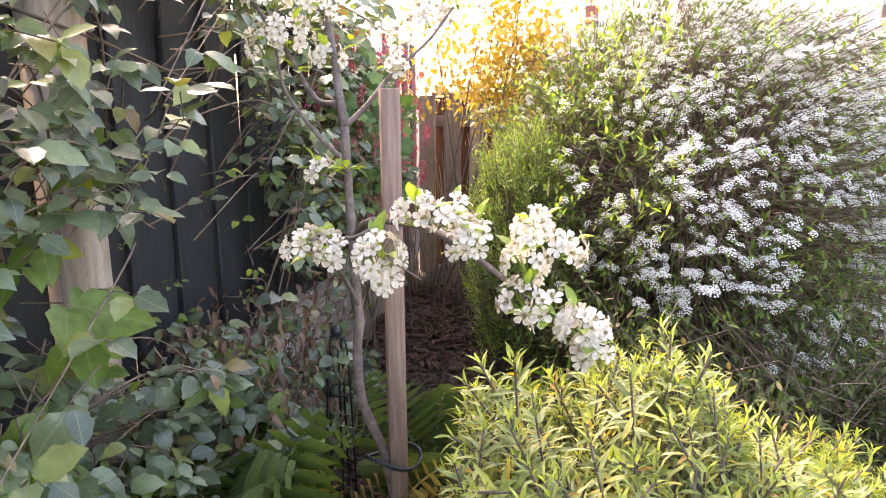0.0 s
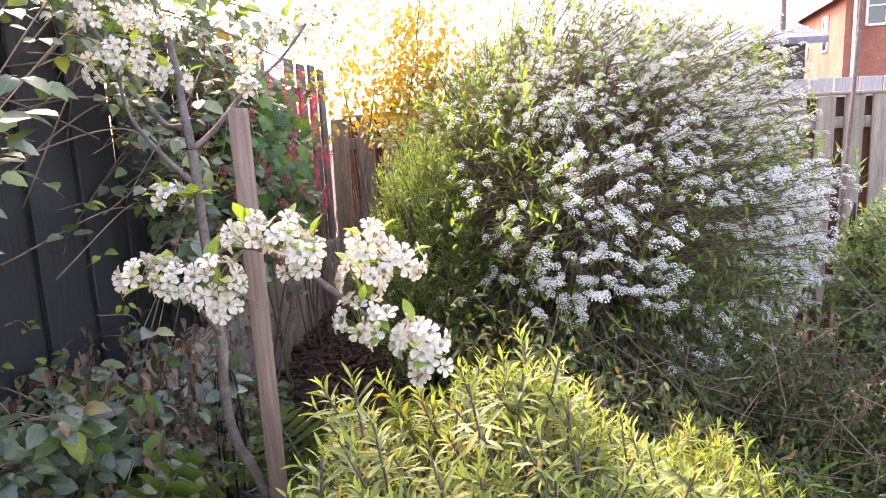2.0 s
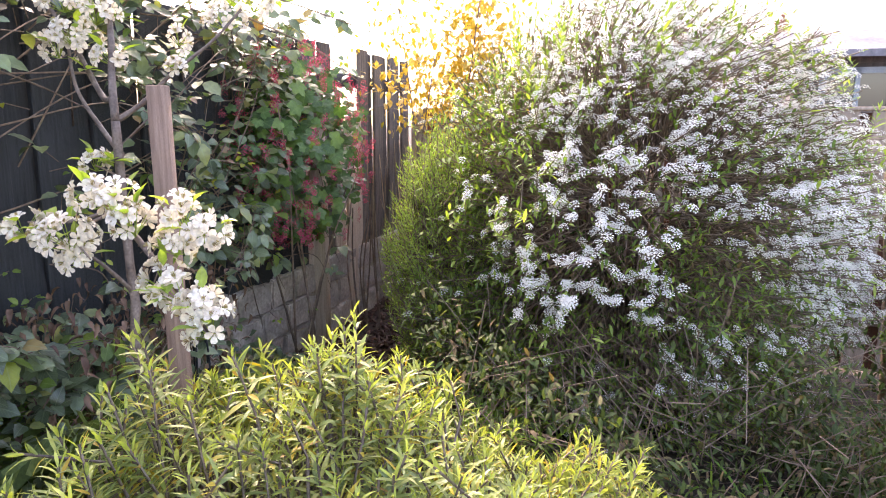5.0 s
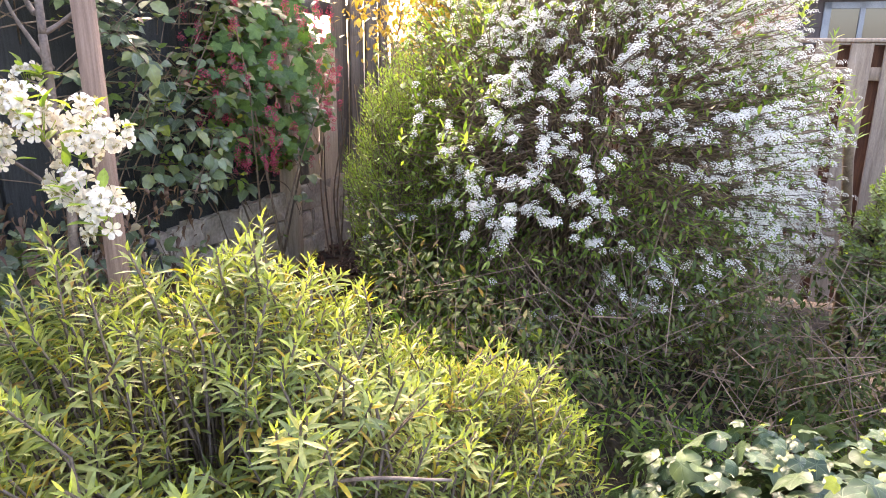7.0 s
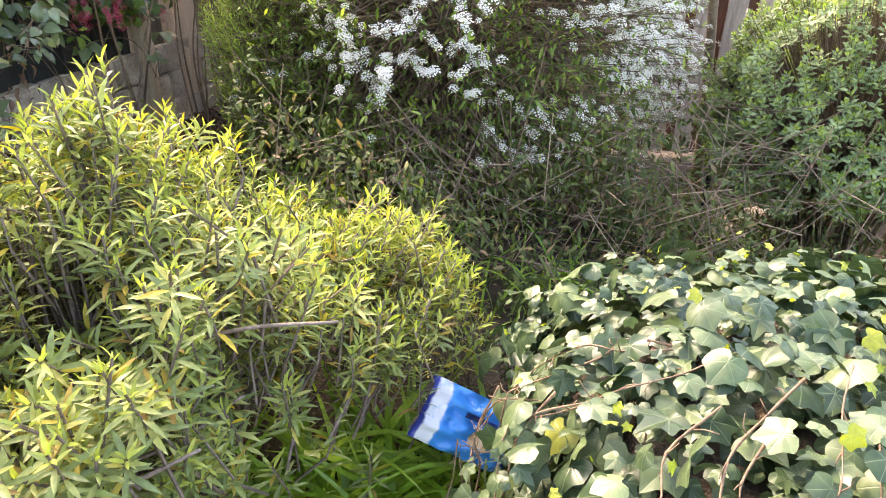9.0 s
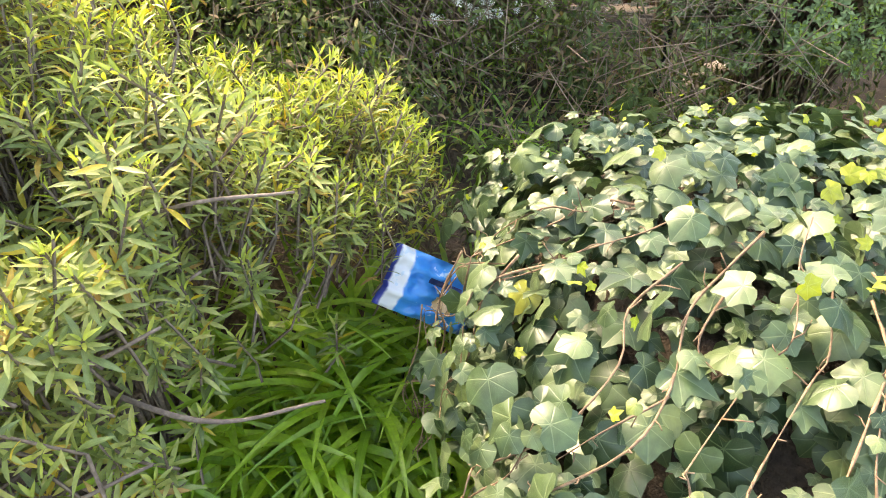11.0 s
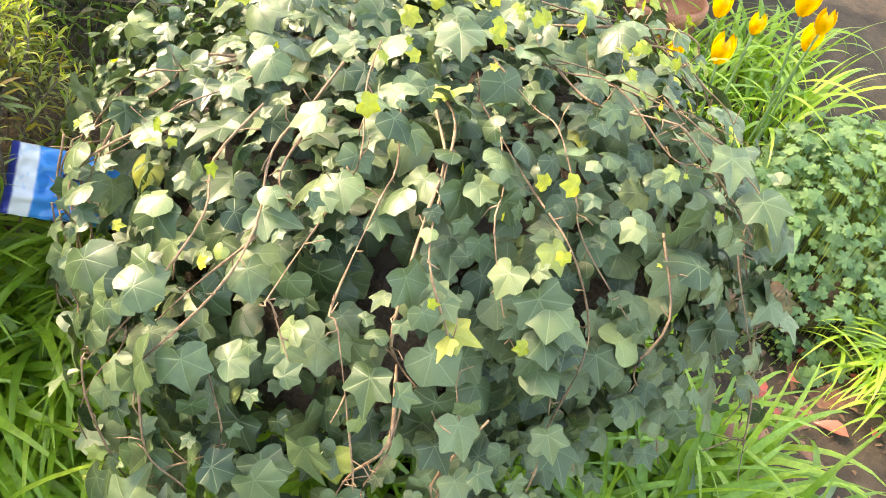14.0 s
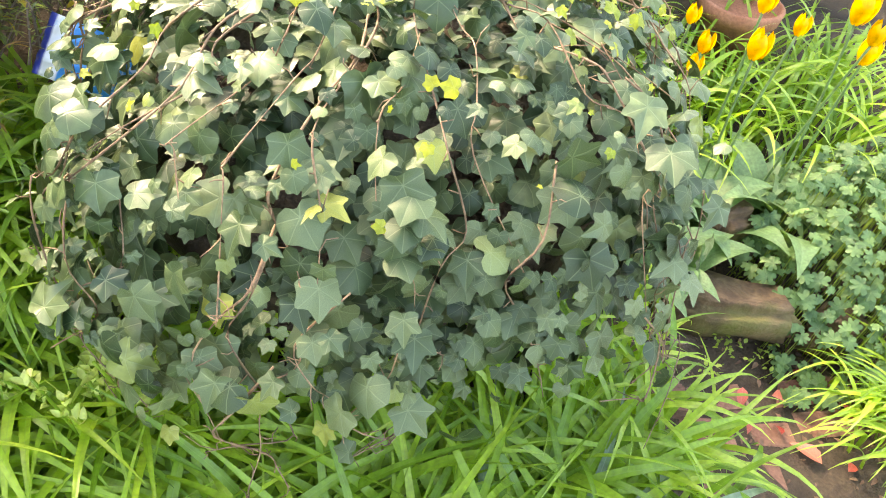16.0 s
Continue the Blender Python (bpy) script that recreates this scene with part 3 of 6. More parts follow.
def floret_cluster(seed, n=19, r=0.5):
    """A domed head of tiny five-petalled flowers, one unit across, facing +z."""
    loc = np.random.default_rng(seed)
    v, f, uv = [], [], []
    for k in range(n):
        a, q = k * 2.4, math.sqrt((k + 0.5) / n) * r
        c = np.array([math.cos(a) * q, math.sin(a) * q, 0.32 * (1 - (q / r) ** 2)]) + loc.normal(0, 0.03, 3)
        tilt = np.array([math.cos(a), math.sin(a), 0]) * q * 1.1 + np.array([0, 0, 1])
        fr = frames(np.array([tilt]), loc.uniform(0, 6))[0]
        base = len(v)
        v.append(c - fr[:, 1] * 0.03)
        uv.append((0.5, 0.0))
        for j in range(10):
            rr = 0.115 if j % 2 == 0 else 0.07
            w = j / 10 * 2 * math.pi
            v.append(c + fr[:, 0] * math.cos(w) * rr + fr[:, 2] * math.sin(w) * rr + fr[:, 1] * (0.02 if j % 2 == 0 else 0))
            uv.append((0.5, 0.5))
        for j in range(5):
            a0, a1, a2 = base + 1 + (2 * j + 9) % 10, base + 1 + 2 * j, base + 1 + (2 * j + 1) % 10
            f.append((base, a0, a1, a2))
    return np.array(v), f, np.array(uv)


SP_C, SP_R = np.array([1.0, 2.85, 1.19]), np.array([0.9, 0.93, 0.98])


def spirea():
    plant = thing("flowering_shrub", (1.12, 2.85, 0.45), "large rounded shrub covered in clusters of tiny white flowers", "shrub")
    fl, lv, pale, wood = Batch(), Batch(), Batch(), Batch()
    heads = [floret_cluster(s) for s in range(4)]
    n = 2700
    d = sphere_dirs(n * 2, -0.75)
    d = d[(d[:, 1] < 0.55) | (rng.random(len(d)) < 0.35)][:n]
    n = len(d)
    lump = np.array([fbm(p, 2.2) for p in d])
    reach = 1.0 + 0.16 * lump + rng.uniform(-0.1, 0.05, n)
    end = SP_C + d * SP_R * reach[:, None]
    # flow: twigs arch outwards and, on the sunny side, sweep to the right
    flow = unit(d * np.array([1.0, 0.9, 0.55]) + np.array([0.35, -0.1, 0.12]) + rng.normal(0, 0.18, (n, 3)))
    length = rng.uniform(0.14, 0.3, n)
    start = end - flow * length[:, None]
    root = np.stack([SP_C[0] + d[:, 0] * 0.22, SP_C[1] + d[:, 1] * 0.2, np.full(n, 0.5)], 1)
    knee = start + (SP_C + np.array([0, 0, 0.1]) - start) * rng.uniform(0.3, 0.6, (n, 1))
    twigs(wood, start, end, np.full(n, 0.0018))
    some = rng.random(n) < 0.85
    bend = (knee + start) / 2 + rng.normal(0, 0.05, (n, 3)) + np.array([0, 0, 0.03])
    twigs(wood, knee[some], bend[some], np.full(some.sum(), 0.0036))
    twigs(wood, bend[some], start[some], np.full(some.sum(), 0.0025))
    for i in range(0, n, 14):
        tube(wood, catmull([root[i], root[i] * 0.5 + knee[i] * 0.5 + np.array([0, 0, 0.15]), knee[i]], 4), 0.011, 0.004, 5)
    # how thickly each twig flowers: most high up and to the right
    bloom = smooth01((end[:, 2] - 0.95) / 0.8) * 0.9 + 0.6 * smooth01((end[:, 0] - 0.95) / 0.7) + 0.45 * lump
    bloom *= smooth01((end[:, 2] - 0.72) / 0.25) * (0.3 + 0.7 * smooth01((end[:, 0] - 0.15) / 0.5))
    patch = np.array([noise.noise(Vector(p * 3.1)) for p in end])
    bloom = np.clip(bloom + 1.3 * patch - 0.17 + 0.2 * smooth01((end[:, 0] - 0.5) / 0.4) * smooth01((end[:, 2] - 0.7) / 0.2) - 0.3 * smooth01((0.75 - end[:, 0]) / 0.4), 0.02, 1)
    for k in range(7):
        t = 0.28 + 0.72 * k / 6
        on = rng.random(n) < bloom * 0.82
        p = start[on] + flow[on] * (length[on] * t)[:, None] + rng.normal(0, 0.006, (on.sum(), 3)) + np.array([0, 0, 0.012])
        nrm = unit(np.array([0.05, -0.25, 0.9]) + d[on] * 0.35 + rng.normal(0, 0.22, p.shape))
        side = unit(np.cross(nrm, rng.normal(0, 1, p.shape)))
        rot = np.stack([side, np.cross(nrm, side), nrm], 2)
        fl.scatter(heads[k % 4], rot, p, rng.uniform(0.02, 0.036, len(p)))
    tl = [leaf_tpl(0.26, 3, 0.25, dr, 0.9, 0.5) for dr in (0.05, 0.25)]
    for k in range(11):
        t = k / 10
        on = rng.random(n) < (0.85 - 0.5 * bloom)
        side = unit(rng.normal(0, 1, (on.sum(), 3)))
        ld = unit(flow[on] * 0.6 + side * 0.7 + np.array([0, 0, 0.2]))
        p = start[on] + flow[on] * (length[on] * t)[:, None]
        b = pale if k >= 9 else lv
        b.scatter(tl[k % 2], frames(ld, rng.uniform(-0.5, 0.5, len(p))), p, rng.uniform(0.026, 0.046, len(p)))
    # leafy shoots inside
    m = 9000
    di = sphere_dirs(m, -0.9)
    di = di[(di[:, 1] < 0.3)]
    m = len(di)
    pi = SP_C + di * SP_R * rng.uniform(0.6, 0.95, (m, 1))
    lv.scatter(tl[1], frames(unit(di + rng.normal(0, 0.6, (m, 3)))), pi, rng.uniform(0.025, 0.042, m))
    # upright yellow-green shoots near the top
    k = 26
    base = np.stack([rng.uniform(0.5, 1.8, k), rng.uniform(2.2, 2.7, k), np.zeros(k)], 1)
    base[:, 2] = SP_C[2] + SP_R[2] * np.sqrt(np.clip(1 - ((base[:, 0] - SP_C[0]) / SP_R[0]) ** 2 - ((base[:, 1] - SP_C[1]) / SP_R[1]) ** 2, 0.05, 1)) - 0.05
    shoot_leaves(pale, pale, base, np.array([[0, -0.1, 1.0]] * k) + rng.normal(0, 0.15, (k, 3)), rng.uniform(0.1, 0.18, k), 16, [leaf_tpl(0.2, 3, 0.25, 0.15)], 0.05, 0.8, (60, 25))
    part("stems", wood, M_TWIG, plant, "thin brown arching stems")
    part("foliage", lv, M_SPIREA, plant)
    part("young_leaves", pale, M_SPIREA_PALE, plant, "pale yellow-green young leaves")
    part("flowers", fl, M_PETAL, plant, "small white flower clusters")


spirea()


def feathery_bush():
    """A finely leaved light green shrub against the side of the flowering one."""
    plant = thing("feathery_shrub", (0.12, 2.55, 0.5), "upright shrub with fine feathery light green foliage", "shrub")
    lv, tip, wood = Batch(), Batch(), Batch()
    n = 950
    d = sphere_dirs(n, -0.6)
    end = np.array([0.27, 2.6, 1.1]) + d * np.array([0.24, 0.28, 0.55]) * rng.uniform(0.7, 1.05, (n, 1))
    flow = unit(d * 0.4 + np.array([-0.1, -0.1, 0.9]) + rng.normal(0, 0.15, (n, 3)))
    L = rng.uniform(0.1, 0.2, n)
    shoot_leaves(lv, tip, end - flow * L[:, None], flow, L, 22, [leaf_tpl(0.2, 2, 0.2, 0.1)], 0.033, 0.7, (60, 20))
    twigs(wood, end - flow * L[:, None], end, np.full(n, 0.0015))
    base = np.array([0.27, 2.6, 0.5]) + rng.normal(0, 0.06, (n, 3)) * np.array([1, 1, 0])
    twigs(wood, base, end - flow * L[:, None], np.full(n, 0.002))
    part("foliage", lv, M_SPIREA_PALE, plant)
    part("young_tips", tip, M_SPIREA_PALE, plant)
    part("stems", wood, M_TWIG, plant)


feathery_bush()

IVY = lobed_tpl([(0, 1.1), (5, 1.02), (12, 0.9), (22, 0.79), (32, 0.73), (42, 0.78), (50, 0.88), (56, 0.93), (62, 0.89), (72, 0.78), (84, 0.71), (97, 0.72), (108, 0.76), (118, 0.71), (132, 0.62), (150, 0.5), (168, 0.28)], 0.28, 0.35)
IVY2 = lobed_tpl([(0, 1.02), (7, 0.95), (18, 0.85), (32, 0.77), (46, 0.8), (57, 0.84), (66, 0.8), (80, 0.75), (96, 0.73), (110, 0.71), (128, 0.65), (150, 0.52), (170, 0.28)], 0.5, 0.25)
IVY3 = lobed_tpl([(0, 1.24), (4, 1.13), (11, 0.94), (20, 0.77), (31, 0.67), (42, 0.73), (51, 0.86), (58, 0.94), (65, 0.85), (75, 0.7), (88, 0.61), (102, 0.64), (114, 0.68), (128, 0.6), (145, 0.47), (165, 0.31)], 0.18, 0.45)
IV_C, IV_R = np.array([1.51, 0.79, 0.45]), np.array([0.57, 0.59, 0.56])


def squared(d):
    """Unit directions pushed out towards a rounded box."""
    return d / (np.abs(d) ** 3).sum(1, keepdims=True) ** (1 / 3)


def ivy_surface(d):
    lump = np.array([fbm(p, 1.8) for p in d])
    return IV_C + squared(d) * IV_R * (1 + 0.07 * lump)[:, None]


def ivy_normal(d):
    q = squared(d)
    return unit(np.sign(q) * q * q / IV_R)


def ivy():
    plant = thing("ivy_mound", (1.5, 0.85, 0.1), "mound of dark green ivy with pale-veined lobed leaves", "ivy")
    # solid lump in the soil colour, so gaps between leaves look deeply shaded
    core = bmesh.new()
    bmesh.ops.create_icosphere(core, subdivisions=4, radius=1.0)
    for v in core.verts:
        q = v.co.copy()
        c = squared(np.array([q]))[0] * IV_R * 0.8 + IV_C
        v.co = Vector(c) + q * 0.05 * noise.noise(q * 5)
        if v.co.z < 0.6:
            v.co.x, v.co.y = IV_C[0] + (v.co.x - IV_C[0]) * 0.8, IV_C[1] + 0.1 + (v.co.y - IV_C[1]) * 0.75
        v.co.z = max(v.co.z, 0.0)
    part("gap_shade_core", core, M_SOIL, plant, "solid dark brown core that stands in for shade between the leaves")
    n = 5300
    d = sphere_dirs(n, -0.36)
    keep = (d[:, 1] < 0.5) | (d[:, 2] > 0.3)
    hem = np.array([0.6 + 0.14 * noise.noise(Vector((p[0] * 4, p[1] * 4, 1.0))) - 0.14 * (rng.random() < 0.12) for p in d])
    keep &= ivy_surface(d)[:, 2] > hem
    keep &= np.linalg.norm(ivy_surface(d) - np.array([1.0, 0.95, 0.68]), axis=1) > 0.125
    d = d[keep]
    n = len(d)
    pos = ivy_surface(d) + d * rng.uniform(-0.11, 0.035, (n, 1))
    nrm = unit(ivy_normal(d) * 0.75 + np.array([0, -0.1, 0.4]) + rng.normal(0, 0.42, (n, 3)))
    down = np.array([0.0, -0.25, -1.0]) + rng.normal(0, 0.5, (n, 3))
    tipd = unit(down - nrm * (down * nrm).sum(1)[:, None])
    rot = np.stack([np.cross(tipd, nrm), tipd, nrm], 2)
    size = 0.013 + 0.034 * rng.random(n) ** 1.5
    shapes = [IVY, IVY2, IVY3]
    meshes = []
    for i, tpl in enumerate(shapes):
        b = Batch()
        b.add(*tpl)
        me = b.mesh("leaf")
        me.materials.append(M_IVY)
        meshes.append(me)
    # the leaves on the side that is passed closest are separate
    front = np.argsort(pos[:, 1] - 0.35 * d[:, 2])[:290]
    single = np.zeros(n, bool)
    single[front] = True
    for i in front:
        ob = part("leaf", meshes[i % 3], None, plant)
        m3 = Matrix(rot[i].tolist())
        ob.matrix_basis = Matrix.LocRotScale(Vector(pos[i]), m3.to_quaternion(), Vector([size[i]] * 3))
    rest = Batch()
    for k in range(3):
        sel = ~single & (np.arange(n) % 3 == k)
        rest.scatter(shapes[k], rot[sel], pos[sel], size[sel])
    # a darker, deeper layer
    m = 700
    dd = sphere_dirs(m, 0.1)
    nn = unit(dd + rng.normal(0, 0.4, (m, 3)))
    td = unit(np.array([0, 0, -1.0]) - nn * (-nn[:, 2:3]) + rng.normal(0, 0.3, (m, 3)))
    rest.scatter(IVY2, np.stack([unit(np.cross(td, nn)), td, nn], 2), ivy_surface(dd) - dd * 0.1, rng.uniform(0.03, 0.05, m))
    tagged(part("leaves", rest, M_IVY, plant), kind="stuff")
    young = Batch()
    m = 80
    dy = sphere_dirs(m * 3, 0.1)
    dy = dy[np.argsort(-(dy[:, 2] + 0.2 * rng.random(len(dy))))][:m]
    ny = unit(dy + rng.normal(0, 0.5, (m, 3)))
    ty = unit(np.cross(ny, rng.normal(0, 1, (m, 3))))
    young.scatter(IVY3, np.stack([np.cross(ty, ny), ty, ny], 2), ivy_surface(dy) + dy * rng.uniform(0.0, 0.06, (m, 1)), rng.uniform(0.005, 0.013, m))
    # larger yellow shoots along the crown
    m = 60
    px = np.stack([rng.normal(0.28, 0.3, m), rng.normal(-0.12, 0.32, m), rng.uniform(0.75, 1.0, m)], 1)
    dy = unit(px)
    ny = unit(dy + np.array([0, -0.5, 0.1]) + rng.normal(0, 0.4, (m, 3)))
    ty = unit(np.cross(ny, rng.normal(0, 1, (m, 3))))
    young.scatter(IVY, np.stack([np.cross(ty, ny), ty, ny], 2), ivy_surface(dy) + dy * rng.uniform(0.01, 0.07, (m, 1)), rng.uniform(0.009, 0.023, m))
    part("young_leaves", young, M_IVY_YOUNG, plant, "bright yellow young leaves")
    vine = Batch()
    for k in range(50):
        a = rng.uniform(math.pi * 0.95, 2.15 * math.pi)
        t0 = rng.uniform(0.25, 1.2)
        pts = []
        for s in range(9):
            el = math.pi / 2 - t0 - s / 8 * rng.uniform(0.7, 1.0) * 1.15
            el = max(el, 0.08 - 0.3 * (k % 5 == 0))
            aa = a + 0.06 * math.sin(s * 1.3 + k) + rng.normal(0, 0.025)
            q = np.array([[math.cos(el) * math.cos(aa), math.cos(el) * math.sin(aa), math.sin(el)]])
            pts.append(ivy_surface(q)[0] + q[0] * rng.uniform(-0.02, 0.025))
        pts = pts[:rng.integers(5, 10)]
        if k % 4 == 0:
            end = pts[-1]
            for s in range(1, 4):
                pts.append(end + np.array([rng.normal(0, 0.02), rng.normal(-0.02 * s, 0.015), -0.06 * s]))
        path = catmull(pts, 4)
        tube(vine, path, rng.uniform(0.0011, 0.0022), 0.0009, 5, 0.4)
        for j in range(2, len(path) - 1, 2):
            e = path[j] + rng.normal(0, 0.014, 3)
            tube(vine, [path[j], (path[j] + e) / 2 + rng.normal(0, 0.003, 3), e], 0.0011, 0.0007, 4)
    part("vines", vine, M_VINE, plant, "thin tan hanging vines")


ivy()


def strap_tpl(width, arch, twist=0.0, segs=11, tip=0.5):
    """A strap leaf one unit long that rises along y and arches over."""
    v, uv, f = [], [], []
    y = z = 0.0
    for i in range(segs + 1):
        t = i / segs
        a = radians(80) - arch * t ** 1.4
        if i:
            y += math.cos(a) / segs
            z += math.sin(a) / segs
        w = width * 0.5 * (1 - t ** 5) * (0.65 + 0.35 * math.sin(math.pi * min(1, t * 1.2))) * (1 - tip * max(0, t - 0.7)) + 0.001
        tw = twist * t
        for s in (-1, 0, 1):
            v.append((s * w * math.cos(tw), y - abs(s) * w * 0.35 * math.sin(a) * -1, z + s * w * math.sin(tw) + abs(s) * w * 0.3))
            uv.append((s * 0.5 + 0.5, t))
    for i in range(segs):
        for s in (0, 1):
            a0 = i * 3 + s
            f.append((a0, a0 + 1, a0 + 4, a0 + 3))
    return np.array(v), f, np.array(uv)


STRAPS = [strap_tpl(w, a, tw) for w, a, tw in ((0.03, 1.7, 0.3), (0.034, 2.1, -0.4), (0.036, 2.5, 0.2), (0.026, 1.3, 0.6), (0.04, 1.9, -0.2))]


def yaw_rot(a):
    c, s, o, i = np.cos(a), np.sin(a), np.zeros_like(a), np.ones_like(a)
    return np.stack([np.stack([c, -s, o], 1), np.stack([s, c, o], 1), np.stack([o, o, i], 1)], 1)


STRAP_MESHES = {}


def strap_mesh(k, material):
    if (k, material.name) not in STRAP_MESHES:
        b = Batch()
        b.add(*STRAPS[k])
        me = b.mesh("leaf")
        me.materials.append(material)
        STRAP_MESHES[k, material.name] = me
    return STRAP_MESHES[k, material.name]


def clump(name, x, y, count, reach, spread, material, label, toward=None, single=False, tilt=0.0):
    """A clump of arching strap leaves; single: each leaf is a part of its own."""
    plant = thing(name, (x, y, float(ground_z(x, y))), label, "plant", "strap-leaved clumps")
    b = Batch()
    for k, tpl in enumerate(STRAPS):
        m = count // len(STRAPS)
        px = x + rng.normal(0, spread, m)
        py = y + rng.normal(0, spread, m)
        a = rng.uniform(0, 2 * math.pi, m) if toward is None else toward + rng.normal(0, 0.6, m)
        pos, size = np.stack([px, py, ground_z(px, py) - 0.01], 1), rng.uniform(0.65, 1.1, m) * reach
        if not single:
            b.scatter(tpl, yaw_rot(a), pos, size)
            continue
        me = strap_mesh(k, material)
        for i in range(m):
            ob = part("leaf", me, None, plant)
            ob.matrix_basis = pose(*pos[i], tilt + rng.uniform(-8, 8), rng.uniform(-8, 8), math.degrees(a[i])) @ Matrix.Diagonal((size[i], size[i], size[i], 1))
    if not single:
        part("leaves", b, material, plant)
    return plant


GREEN_CLUMP = "clump of glossy bright green arching strap leaves"
for cx, cy, cnt, reach, sp in ((0.9, 0.45, 150, 0.62, 0.1), (0.72, 0.55, 150, 0.66, 0.1), (1.05, 0.2, 140, 0.58, 0.1), (1.3, 0.12, 140, 0.58, 0.09),
                               (1.58, 0.12, 140, 0.58, 0.09), (1.84, 0.18, 140, 0.56, 0.09), (2.04, 0.32, 120, 0.5, 0.08), (0.6, 0.45, 140, 0.62, 0.09), (0.72, 0.92, 150, 0.52, 0.09), (0.87, 0.86, 140, 0.5, 0.08), (0.6, 0.78, 140, 0.52, 0.08), (0.8, 0.26, 150, 0.58, 0.1), (1.45, 0.28, 160, 0.5, 0.12), (1.2, 0.32, 140, 0.5, 0.1), (1.7, 0.32, 140, 0.5, 0.1), (1.45, -0.02, 110, 0.4, 0.1)):
    clump("strap_leaf_clump", cx, cy, cnt, reach, sp, M_STRAP, GREEN_CLUMP, None, True)
for cx, cy, cnt, reach, sp in ((0.58, 0.32, 140, 0.6, 0.1), (1.75, 0.0, 110, 0.42, 0.09), (1.15, 0.02, 110, 0.42, 0.1), (0.98, 0.7, 110, 0.45, 0.1), (0.98, 0.95, 120, 0.45, 0.08), (1.95, 1.85, 110, 0.38, 0.14), (2.0, 0.55, 90, 0.38, 0.1)):
    clump("strap_leaf_clump", cx, cy, cnt, reach, sp, M_STRAP, GREEN_CLUMP)
clump("strap_leaf_clump", 2.95, 0.33, 150, 0.38, 0.08, M_STRAP, "clump of pale green strap leaves beside the path", 1.6)
clump("glaucous_leaf_clump", 1.7, -0.03, 20, 0.74, 0.05, M_GLAUCOUS, "clump of blue-green daffodil leaves leaning over", -1.15, True, -18.0)
clump("strap_leaf_clump", 1.3, 1.75, 60, 0.34, 0.16, M_STRAP, "clump of dark strap leaves under the shrub")
clump("strap_leaf_clump", 2.1, 2.2, 140, 0.35, 0.12, M_STRAP, "clump of strap leaves under the back shrubs")
clump("strap_leaf_clump", 0.45, 1.95, 90, 0.42, 0.1, M_STRAP, "clump of strap leaves on the bark mulch")
for cx, cy in ((2.45, 1.42), (2.75, 1.4), (3.1, 1.3), (2.28, 1.35), (2.9, 1.65), (2.4, 1.75), (3.3, 1.55), (2.1, 1.6)):
    clump("strap_leaf_clump", cx, cy, 75, 0.5, 0.11, M_STRAP, "clump of upright green leaves among the tulips")


def bud_stalks():
    for k in range(13):
        x, y = 0.98 + rng.normal(0, 0.035), 0.42 + rng.normal(0, 0.03)
        h = rng.uniform(0.36, 0.52)
        tip = np.array([x + rng.normal(0, 0.05), y + rng.normal(0, 0.05), float(ground_z(x, y)) + h])
        st = thing("bud_stalk", (x, y, float(ground_z(x, y))), "green flower stalk with pale closed buds", "flower", "bud stalks among strap leaves")
        b, c = Batch(), Batch()
        tube(b, catmull([(x, y, float(ground_z(x, y))), ((x + tip[0]) / 2 + 0.01, (y + tip[1]) / 2, tip[2] - h * 0.5), tip], 6), 0.0042, 0.003, 6)
        bud = leaf_tpl(0.5, 4, 0.9, 0.1)
        m = 14
        q = tip + np.stack([rng.normal(0, 0.007, m), rng.normal(0, 0.007, m), rng.uniform(-0.09, 0.012, m)], 1)
        c.scatter(bud, frames(unit(rng.normal(0, 0.45, (m, 3)) + np.array([0, 0, 1]))), q, rng.uniform(0.018, 0.028, m))
        part("stalk", b, M_STRAP, st)
        part("buds", c, M_BUD, st, "pale yellow-green buds")


JOINED.add("buds")
M_BUD = leaf_mat("pale_bud", [(0.0, (0.35, 0.45, 0.1)), (1.0, (0.6, 0.65, 0.25))], 0.5, 0.35)
bud_stalks()


